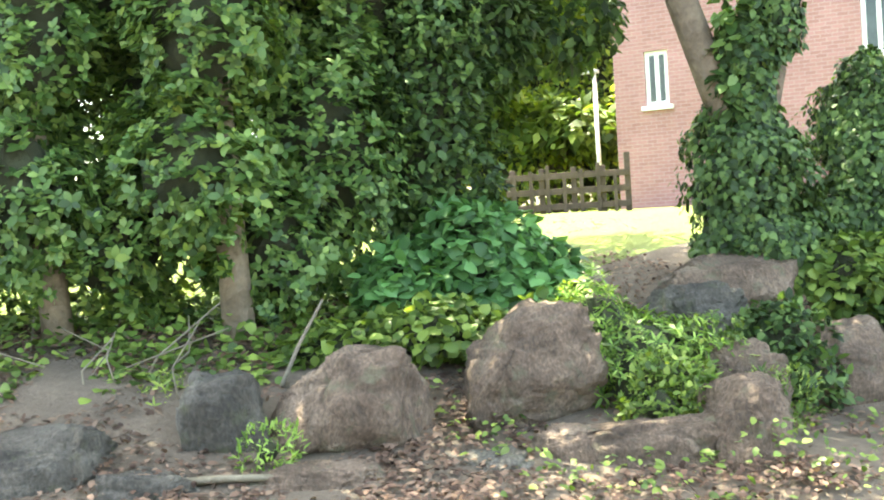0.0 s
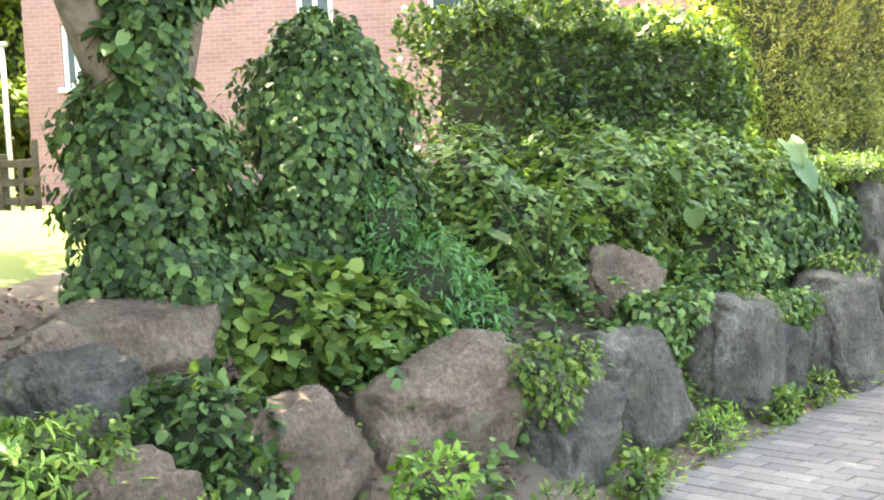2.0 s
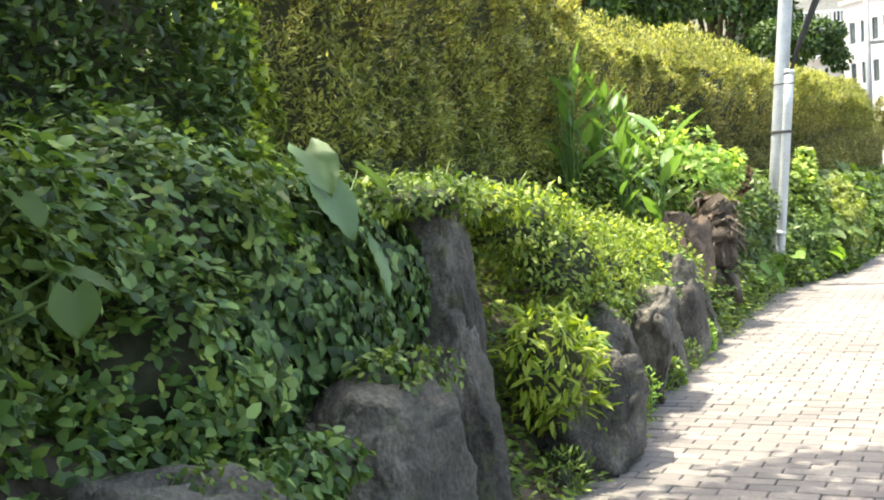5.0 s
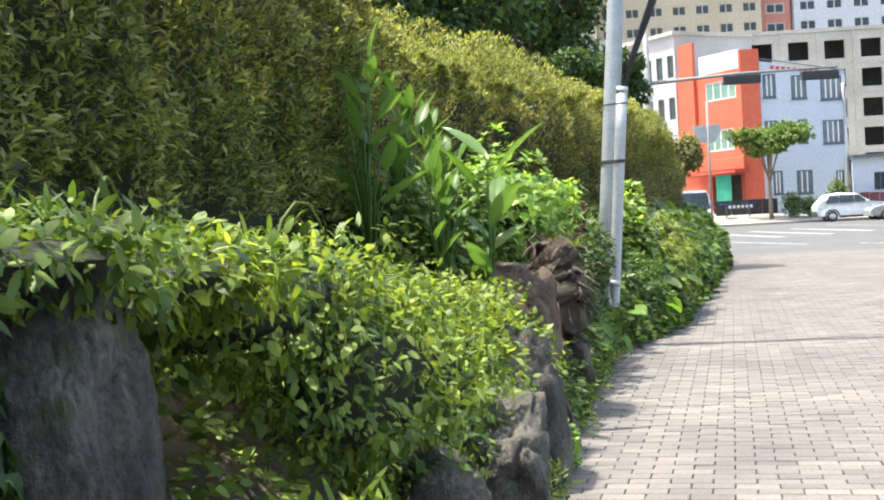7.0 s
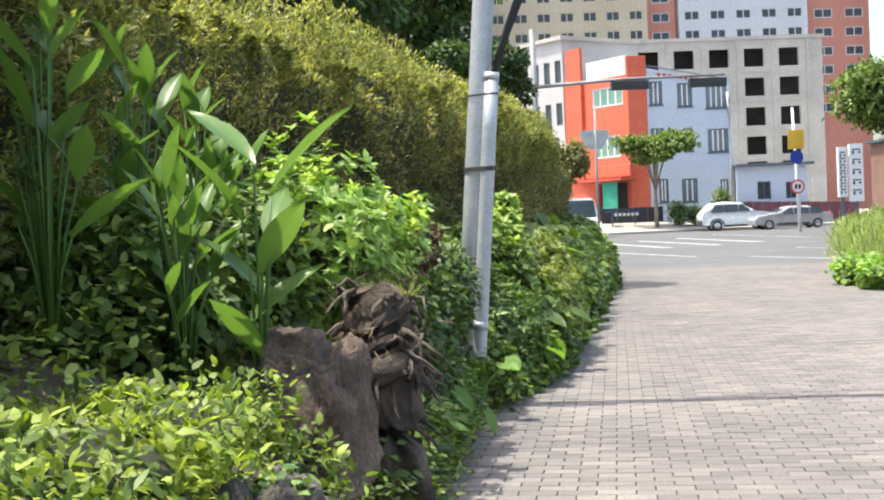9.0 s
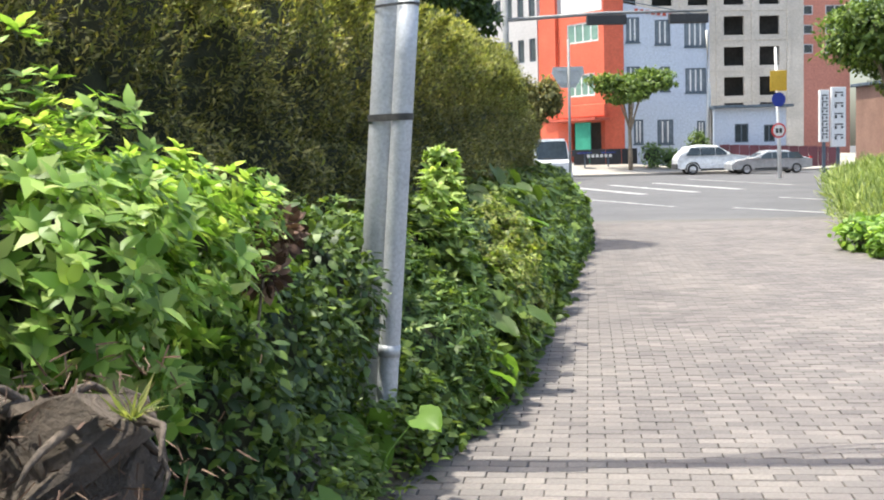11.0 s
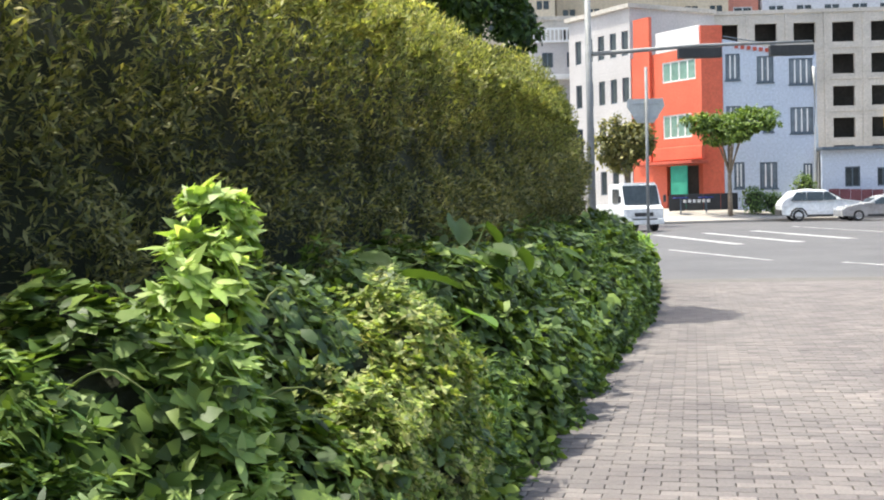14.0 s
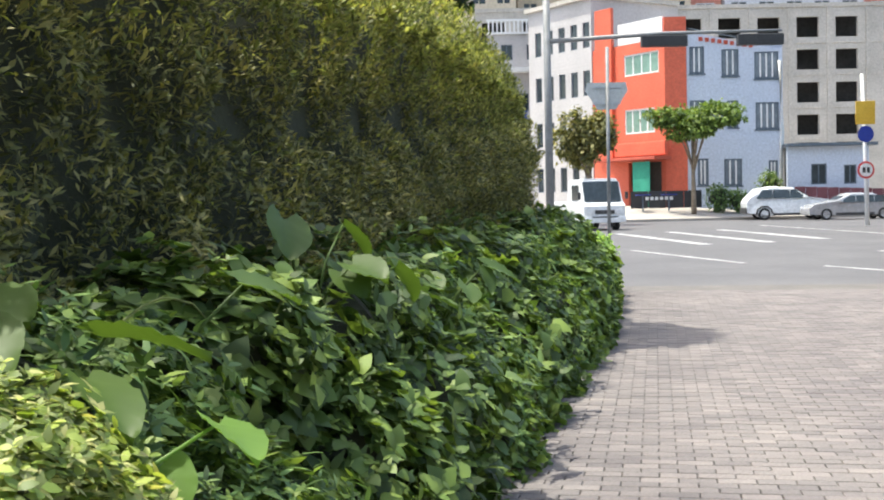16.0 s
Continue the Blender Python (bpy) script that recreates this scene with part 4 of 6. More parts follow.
def window_part(parent, m, a, b, c, d, frame_mat, glass_mat, bars=1, fw=0.07, inset=0.1):
    """A window in an opening: its frame with bars, and the panes behind."""
    w = new("window")
    w.parent = parent
    w.matrix_local = m
    bm = bmesh.new()
    for q in ((a, a + fw, c, d), (b - fw, b, c, d), (a + fw, b - fw, c, c + fw), (a + fw, b - fw, d - fw, d)):
        box_bm(q[0], q[1], inset, inset + 0.07, q[2], q[3], 0, bm)
    for i in range(1, bars + 1):
        x = a + (b - a) * i / (bars + 1)
        box_bm(x - fw / 2, x + fw / 2, inset + 0.005, inset + 0.065, c + fw, d - fw, 0, bm)
    part("window_frame", bm, M[frame_mat], w)
    for i in range(bars + 1):
        x, x2 = a + (b - a) * i / (bars + 1), a + (b - a) * (i + 1) / (bars + 1)
        part("pane", box_bm(x + fw / 2, x2 - fw / 2, inset + 0.025, inset + 0.04, c + fw, d - fw), M[glass_mat], w)
    return w


# pink brick house behind the lawn
wall_turn = -15.1
house = empty("brick_house", pose(-1.9, 20.7, 1.25, 0, 0, wall_turn), "pink brick house with white-framed windows behind the lawn", "house")
wins = [(0.62, 1.08, 2.05, 3.1), (4.6, 5.2, 2.5, 3.9), (6.8, 8.4, 2.7, 4.0), (8.8, 9.4, 2.6, 3.9), (11.4, 12.4, 2.6, 3.9)]
part("wall", wall_bm(0, 15, -0.6, 6.0, wins, 0.3), M["pink_brick"], house)
bm = box_bm(0, 0.3, 0.3, 8, -0.6, 6.0)
part("wall", bm, M["pink_brick"], house)
part("roof", box_bm(-0.4, 15.4, -0.5, 8.4, 6.0, 6.25, 0.05), M["concrete_old"], house)
part("dark_backing", box_bm(0.4, 14.9, 0.9, 1.0, -0.5, 5.9), M["void"], house)
for q in wins:
    window_part(house, Matrix.Identity(4), *q, "white_paint", "glass", 1, 0.08, 0.06)
    part("window_sill", box_bm(q[0] - 0.08, q[1] + 0.08, -0.07, 0.1, q[2] - 0.09, q[2] - 0.004, 0.01), M["white_paint"], house)

fence = empty("rail_fence", pose(-3.3, 15.8, 1.2, 0, 0, 6), "dark wooden post and rail fence at the lawn's edge", "fence")
for x in (0, 0.45, 0.95, 1.4, 1.78):
    part("post", box_bm(x, x + 0.09, 0, 0.09, -0.2, 0.82 if x < 1.7 else 1.0, 0.01), M["fence_wood"], fence)
for z in (0.16, 0.4, 0.64):
    part("rail", box_bm(-0.06, 1.86, -0.035, -0.002, z, z + 0.1, 0.006), M["fence_wood"], fence)
for k in range(7):
    part("picket", box_bm(0.04 + k * 0.26, 0.1 + k * 0.26, -0.06, -0.036, 0.05, 0.7 + 0.08 * (k % 3), 0.004), M["fence_wood"], fence)
lamp = empty("garden_lamp_post", pose(-2.38, 22.0, 1.0), "slim white garden lamp post beside the house", "lamp post")
part("pole", tube_bm([(0, 0, 0), (0, 0, 3.2)], [0.05, 0.04], 10), M["white_paint"], lamp, smooth=True)
part("lamp_head", box_bm(-0.32, 0.1, -0.07, 0.07, 3.2, 3.28, 0.02), M["sign_back"], lamp)

SUNNY = "broad garden tree with sunlight put into its bright yellow-green leaves"
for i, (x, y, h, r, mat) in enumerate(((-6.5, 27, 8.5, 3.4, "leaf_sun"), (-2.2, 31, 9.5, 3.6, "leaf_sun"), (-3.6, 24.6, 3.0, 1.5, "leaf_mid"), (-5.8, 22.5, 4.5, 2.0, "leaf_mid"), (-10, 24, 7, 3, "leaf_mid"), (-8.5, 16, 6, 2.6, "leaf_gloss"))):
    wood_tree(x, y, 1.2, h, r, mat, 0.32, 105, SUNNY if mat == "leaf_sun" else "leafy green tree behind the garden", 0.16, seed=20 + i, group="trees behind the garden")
# leaf_sun share is high to colour in the sunlight on these shrubs
shrub("background_shrub", [(-4.6, 24.5, 2.6, 1.6, 1.0, 1.7), (-2.2, 25.0, 2.4, 1.6, 1.0, 1.5), (-7.2, 24.0, 2.8, 1.6, 1.0, 1.9), (-0.4, 26.0, 2.5, 1.4, 1.0, 1.6), (-3.4, 27.5, 4.6, 2.4, 1.0, 1.9), (-7.0, 27.0, 4.6, 2.2, 1.0, 1.9)], "green shrubs behind the garden fence, sunlight put into their leaves", "leaf_mid", 0.18, "oval", 160, second=("leaf_sun", 0.7, 1.0, "oval"))
over = empty("overhanging_branch", pose(-2.5, 6.6, 2.4), "dark leafy branch hanging over the lawn", "tree branch")
part("limb", tube_bm([(0, 0, 0.2), (0.5, -0.5, 0.5), (1.1, -0.8, 0.3)], [0.05, 0.04, 0.015], 8), M["bark_dark"], over, smooth=True)
crown([(0.75, -1.0, 0.0, 0.4, 0.36, 0.36), (1.15, -0.8, 0.2, 0.42, 0.4, 0.4), (0.5, -0.9, 0.45, 0.5, 0.45, 0.35)], "leaf_ivy", 0.08, 900, over)
# shading trees over the wooded start
wood_tree(-2.86, 3.66, 0.6, 5.2, 2.0, "leaf_gloss", 0.11, 260, "small evergreen tree with a bare pale lower trunk", 0.075, "bark", 0.42, seed=3)
wood_tree(-3.75, 3.42, 0.55, 5.0, 1.8, "leaf_gloss", 0.11, 260, "small evergreen tree with a bare pale lower trunk", 0.07, "bark", 0.42, seed=4)
wood_tree(-2.5, 6.6, 0.8, 5.2, 2.1, "leaf_ivy", 0.1, 300, "dark evergreen tree overhanging the lawn", 0.1, "bark_dark", 0.4, seed=9)
# dark trees behind the long hedge
for i, (x, y, h, r) in enumerate(((19.5, 19.8, 8.0, 2.6), (24.8, 22.4, 8.0, 2.6), (16.0, 18.5, 6.0, 2.2))):
    wood_tree(x, y, 1.0, h, r, "leaf_ivy", 0.16, 170, "tall dark evergreen tree behind the clipped hedge", 0.2, "bark_dark", 0.3, seed=40 + i, group="dark trees behind the hedge")
post = empty("concrete_pole", pose(12.2, 14.2, 1.0), "pale concrete utility pole behind the hedges", "utility pole")
part("pole", tube_bm([(0, 0, 0), (0, 0, 7)], [0.14, 0.1], 14), M["concrete_walk"], post, smooth=True)

# ---- the junction: buildings ----
corner = empty("corner_building", FAR @ pose(16.4, 75, 0.4), "three-storey lavender building with an orange corner block", "building")
bw = [(1.6, 2.55, 8.7, 10.4), (3.65, 4.75, 8.5, 10.2), (5.75, 7.3, 8.3, 10.0), (1.6, 2.55, 5.3, 7.0), (4.0, 4.7, 5.25, 6.95), (5.8, 7.3, 5.1, 6.8),
      (2.05, 2.75, 1.6, 3.3), (3.75, 4.9, 1.55, 3.25), (6.6, 7.2, 1.5, 3.1)]
bmw = wall_bm(1.4, 7.55, -0.5, 11.4, bw, 0.3)
for v in bmw.verts:
    if v.co.z > 11.3:
        v.co.z -= 1.35 * (v.co.x - 1.4) / 6.1
part("wall", bmw, M["lavender_wall"], corner)
part("wall", box_bm(7.25, 7.55, 0.3, 9, -0.5, 10.0), M["lavender_wall"], corner)
part("roof", box_bm(0.3, 7.5, 0.3, 9, 9.95, 10.05), M["concrete_old"], corner)
part("dark_backing", box_bm(1.5, 7.2, 1.2, 1.3, -0.4, 9.9), M["void"], corner)
for i, q in enumerate(bw):
    window_part(corner, Matrix.Identity(4), *q, "dark_frame", "glass_grey", 0, 0.1, 0.03)
    n = 3 if q[1] - q[0] > 1.3 else 2
    for k in range(1, n + 1):
        x = q[0] + (q[1] - q[0]) * k / (n + 1)
        part("mullion", box_bm(x - 0.045, x + 0.045, 0.03, 0.1, q[2] + 0.1, q[3] - 0.1), M["white_paint"], corner)
    part("window_sill", box_bm(q[0] - 0.06, q[1] + 0.06, -0.06, 0.03, q[2] - 0.1, q[2] - 0.004), M["dark_frame"], corner)
part("wall", box_bm(0.0, 1.396, -0.06, 0.3, 4.4, 12.3), M["orange_wall"], corner, "orange end wall")
part("wall", box_bm(0.0, 1.396, -0.06, 0.3, -0.5, 4.396), M["orange_wall"], corner)
LEFT = pose(0, -0.06, 0, 0, 0, -60)          # the street front runs back at sixty degrees
ow = [(-3.9, -0.55, 8.9, 10.3), (-3.9, -1.0, 5.1, 6.7), (-3.6, -0.4, 0.2, 3.2)]
obj = part("street_wall", wall_bm(-7.2, -0.004, -0.5, 11.0, ow, 0.3), M["orange_wall"], corner)
obj.matrix_local = LEFT
obj = part("parapet", box_bm(-4.6, -0.3, 0.1, 0.28, 11.0, 12.4), M["white_paint"], corner)
obj.matrix_local = LEFT
obj = part("column", box_bm(-6.6, -4.9, -0.25, -0.004, 3.6, 13.6), M["orange_wall"], corner)
obj.matrix_local = LEFT
for q in ow[:2]:
    window_part(corner, LEFT, *q, "white_paint", "glass_green", 3, 0.1, 0.05)
obj = part("dark_backing", box_bm(-7.0, -0.2, 2.0, 2.1, -0.4, 10.9), M["void"], corner)
obj.matrix_local = LEFT
obj = part("awning", box_bm(-5.2, 0.6, -1.5, -0.05, 3.3, 3.5, 0.03), M["red_awning"], corner)
obj.matrix_local = LEFT
obj = part("shop_sign", box_bm(-4.6, 0.3, -0.35, -0.08, 3.6, 4.5, 0.05), M["orange_wall"], corner)
obj.matrix_local = LEFT
obj = part("netting", box_bm(-1.8, -0.2, -1.2, -1.15, 0.2, 3.2), M["green_net"], corner)
obj.matrix_local = LEFT
part("down_pipe", tube_bm([(7.35, -0.1, 9.4), (7.45, -0.1, 5.0), (7.3, -0.1, 0)], [0.13] * 3, 10), M["white_paint"], corner, smooth=True)
part("roof_rail", tube_bm([(1.4, 0.1, 11.6), (7.4, 0.1, 10.4)], [0.04] * 2, 6), M["dark_frame"], corner)
bm = bmesh.new()
for k in range(9):
    box_bm(2.2 + k * 0.4, 2.45 + k * 0.4, -0.05, -0.01, 10.75 - k * 0.06, 11.0 - k * 0.06, 0, bm)
part("roof_lettering", bm, M["red_awning"], corner)

wing = empty("white_wing_building", FAR @ pose(12.75, 81.1, 0.4, 0, 0, -60), "white rendered wing with rows of narrow dark windows", "building")
ww = [(x, x + 0.75, z, z + 1.75) for x in (-6.5, -5.1, -3.7, -2.3, -0.95) for z in (1.4, 4.7, 8.0, 11.3)]
part("wall", wall_bm(-7.3, 0, -0.5, 14.6, ww, 0.3), M["white_wall"], wing)
part("dark_backing", box_bm(-7.2, -0.1, 1.0, 1.1, -0.4, 14.5), M["void"], wing)
part("roof", box_bm(-7.5, 0.2, -0.25, 8, 14.6, 14.9), M["concrete_old"], wing)
part("end_wall", box_bm(-0.3, 0, 0.3, 8, -0.5, 14.6), M["white_wall"], wing)
for q in ww:
    window_part(wing, Matrix.Identity(4), *q, "dark_frame", "glass", 0, 0.08, 0.08)

annex = empty("annex_building", FAR @ pose(23.95, 74.2, 0.2), "low lavender annex with one barred window", "building")
aw = [(1.5, 2.5, 1.7, 3.0), (3.6, 4.4, 1.7, 2.9)]
part("wall", wall_bm(0, 5.2, -0.4, 4.1, aw, 0.25), M["lavender_wall"], annex)
part("roof", box_bm(-0.1, 5.6, -0.5, 5, 4.1, 4.3, 0.02), M["dark_frame"], annex)
part("dark_backing", box_bm(0.1, 5.1, 0.8, 0.9, -0.3, 4.0), M["void"], annex)
for q in aw:
    window_part(annex, Matrix.Identity(4), *q, "dark_frame", "glass", 1, 0.08, 0.05)

# unfinished concrete frame: slabs, columns and open rooms
frame_b = empty("unfinished_building", FAR @ pose(24.0, 107, 0), "unfinished bare concrete apartment frame with dark openings", "building")
cells = [(3.6 * i + 0.9, 3.6 * i + 2.95, z, z + 1.85) for i in range(-5, 7) for z in (1.1, 4.1, 6.65, 9.6, 12.6, 15.55) if 3.6 * i + 2.95 < 19.8]
part("wall", wall_bm(-17.6, 19.8, -0.5, 18.3, cells, 0.35), M["concrete_old"], frame_b)
part("side_wall", box_bm(-17.6, -17.2, 0.35, 10, -0.5, 18.3), M["concrete_old"], frame_b)
part("dark_backing", box_bm(-17.5, 19.7, 2.6, 2.8, -0.4, 18.2), M["void"], frame_b)
part("roof", box_bm(-17.7, 19.9, -0.12, 10, 18.3, 18.65), M["concrete_old"], frame_b)
for z in (3.4, 6.3, 9.2, 12.2, 15.1):
    part("floor_slab", box_bm(-17.2, 19.4, -0.07, 2.5, z - 0.12, z + 0.12), M["concrete_old"], frame_b)
for i in range(-5, 7):
    x = 3.6 * i + 0.3
    if x < 19.5:
        part("column", box_bm(x - 0.2, x + 0.2, -0.1, -0.004, -0.5, 18.29), M["concrete_old"], frame_b)


def tower(a0, a1, b, top_z, mat, floors, cols, label, wmat="tower_white", depth=14):
    t = empty("apartment_tower", FAR @ pose(a0, b, 0), label, "apartment building", "apartment towers beyond the junction")
    w = a1 - a0
    step = w / cols
    lo = 15
    hs = [(i * step + step * 0.2, i * step + step * 0.8, lo + k * 3.0 + 0.9, lo + k * 3.0 + 2.4) for i in range(cols) for k in range(floors)]
    part("wall", wall_bm(0, w, -1, top_z, hs, 0.35), M[mat], t)
    for x in (0, w - 0.3):
        part("side_wall", box_bm(x, x + 0.3, 0.35, depth, -1, top_z), M[mat], t)
    part("dark_backing", box_bm(0.3, w - 0.3, 1.2, 1.4, 0, top_z - 0.1), M["void"], t)
    part("roof", box_bm(-0.3, w + 0.3, -0.3, depth, top_z, top_z + 0.8), M[mat], t)
    for k, q in enumerate(hs):
        window_part(t, Matrix.Identity(4), *q, wmat, "glass", 1, 0.16, 0.05)
    return t


tower(46.5, 67.0, 170, 48, "tower_white", 9, 5, "tall white apartment tower with paired windows")
tower(67.8, 77.8, 172, 48, "tower_coral", 9, 2, "tall coral apartment tower with white-framed windows")
tower(41.5, 46.2, 171, 48, "tower_coral", 9, 1, "narrow coral apartment tower edge with white-framed windows")
tower(16.0, 41.0, 168, 46, "tower_beige", 8, 7, "tall beige apartment tower with balconies", "tower_beige")
tower(-12.0, 15.0, 160, 40, "tower_beige", 7, 8, "tall beige apartment tower with balconies", "tower_beige")
tower(80, 104, 150, 42, "tower_white", 8, 6, "tall white apartment tower with paired windows")
tower(-48.0, -16.0, 165, 30, "tower_white", 5, 8, "tall white apartment tower with paired windows")

ter = empty("balustrade_building", FAR @ pose(3.2, 92, 0), "pale building with a white roof balustrade", "building")
tw = [(4.2, 5.1, 12.2, 13.4), (6.2, 7.1, 12.2, 13.4), (1.2, 2.1, 8.2, 9.6), (3.2, 4.1, 8.2, 9.6), (5.4, 6.3, 8.2, 9.6)]
part("wall", wall_bm(3.2, 8.6, 11.6, 14.2, [q for q in tw if q[2] > 11], 0.3), M["white_wall"], ter)
part("wall", wall_bm(-9, 8.6, -0.5, 11.2, [q for q in tw if q[2] < 11], 0.3), M["white_wall"], ter)
part("roof_edge", box_bm(-9.2, 8.7, -0.7, 6, 11.2, 11.6), M["white_paint"], ter)
part("dark_backing", box_bm(-8.8, 8.4, 1.0, 1.1, 0, 14), M["void"], ter)
part("rail", box_bm(3.1, 8.7, -0.2, -0.08, 15.2, 15.35), M["white_paint"], ter)
part("rail", box_bm(3.1, 8.7, -0.2, 0.3, 14.2, 14.35), M["white_paint"], ter)
for k in range(17):
    part("baluster", box_bm(3.2 + k * 0.33, 3.32 + k * 0.33, -0.18, -0.1, 14.35, 15.2), M["white_paint"], ter)
for q in tw:
    window_part(ter, Matrix.Identity(4), *q, "dark_frame", "glass", 1, 0.08, 0.05)

wallm = empty("maroon_fence", FAR @ pose(17.4, 73, 0), "low maroon boarded fence along the pavement", "fence")
for k in range(12):
    part("panel", box_bm(6.6 + k * 0.7, 7.27 + k * 0.7, 0, 0.06, 0.1, 1.78 - 0.03 * k, 0.01), M["maroon"], wallm)
wallb = empty("terrace_screen", FAR @ pose(13.6, 72.2, 0.55), "black terrace screen with unreadable pale lettering", "screen")
for k in range(4):
    part("panel", box_bm(k * 1.1, k * 1.1 + 1.07, 0, 0.06, 0.1, 1.15, 0.01), M["black_board"], wallb)
bm = bmesh.new()
for k in range(6):
    box_bm(0.9 + k * 0.3, 1.1 + k * 0.3, -0.014, -0.004, 0.6, 0.8, 0, bm)
part("lettering", bm, M["white_paint"], wallb)
for k in range(2):
    tbl = empty("parasol_table", FAR @ pose(14.2 + k * 1.6, 71.5, 0.5), "blue terrace chairs stacked at a table", "table")
    part("table_top", box_bm(-0.4, 0.4, -0.4, 0.4, 0.95, 1.0, 0.01), M["sign_blue"], tbl)
    part("leg", tube_bm([(0, 0, 0), (0, 0, 0.95)], [0.05, 0.04], 8), M["dark_frame"], tbl)

# ---- vehicles ----
def wheel(parent, x, y, r, w):
    wh = new("wheel")
    wh.parent = parent
    wh.location = (x, y, r)
    bm = bmesh.new()
    prof = [(r * 0.62, -w / 2), (r * 0.94, -w / 2), (r, -w / 4), (r, w / 4), (r * 0.94, w / 2), (r * 0.62, w / 2)]
    n = 20
    rings = [[bm.verts.new((p * math.cos(2 * math.pi * k / n), q, p * math.sin(2 * math.pi * k / n))) for k in range(n)] for p, q in prof]
    for i in range(6):
        for k in range(n):
            bm.faces.new((rings[i][k], rings[i][(k + 1) % n], rings[(i + 1) % 6][(k + 1) % n], rings[(i + 1) % 6][k]))
    part("tyre", bm, M["tyre"], wh)
    bm = bmesh.new()
    for k in range(5):
        a = 2 * math.pi * k / 5
        tube_bm([(0, 0, 0), (r * 0.6 * math.cos(a), 0, r * 0.6 * math.sin(a))], [0.06, 0.05], 6, bm)
    for s in (-0.3, 0.3):
        tube_bm([(r * 0.6 * math.cos(2 * math.pi * k / 16), s * w, r * 0.6 * math.sin(2 * math.pi * k / 16)) for k in range(17)], [0.025] * 17, 5, bm)
    part("rim", bm, M["rim"], wh)
    return wh


def loft_body(profile, half_w, tumble, z_belt):
    """A car body from its side outline, narrowing above the belt line."""
    bm = bmesh.new()
    L = []
    for s in (-1, -0.86, 0.86, 1):
        ring = []
        for x, z in profile:
            k = half_w * s
            if z > z_belt:
                k *= 1 - tumble * (z - z_belt)
            zz = z if abs(s) < 0.9 else z - 0.05 * (z > z_belt + 0.1) + 0.03 * (z < 0.3)
            ring.append(bm.verts.new((x * (1 if abs(s) < 0.9 else 0.985), k, zz)))
        L.append(ring)
    n = len(profile)
    for r0, r1 in zip(L[:-1], L[1:]):
        for k in range(n):
            bm.faces.new((r0[k], r0[(k + 1) % n], r1[(k + 1) % n], r1[k]))
    bm.faces.new(L[0][::-1])
    bm.faces.new(L[-1])
    bmesh.ops.recalc_face_normals(bm, faces=bm.faces)
    return bm


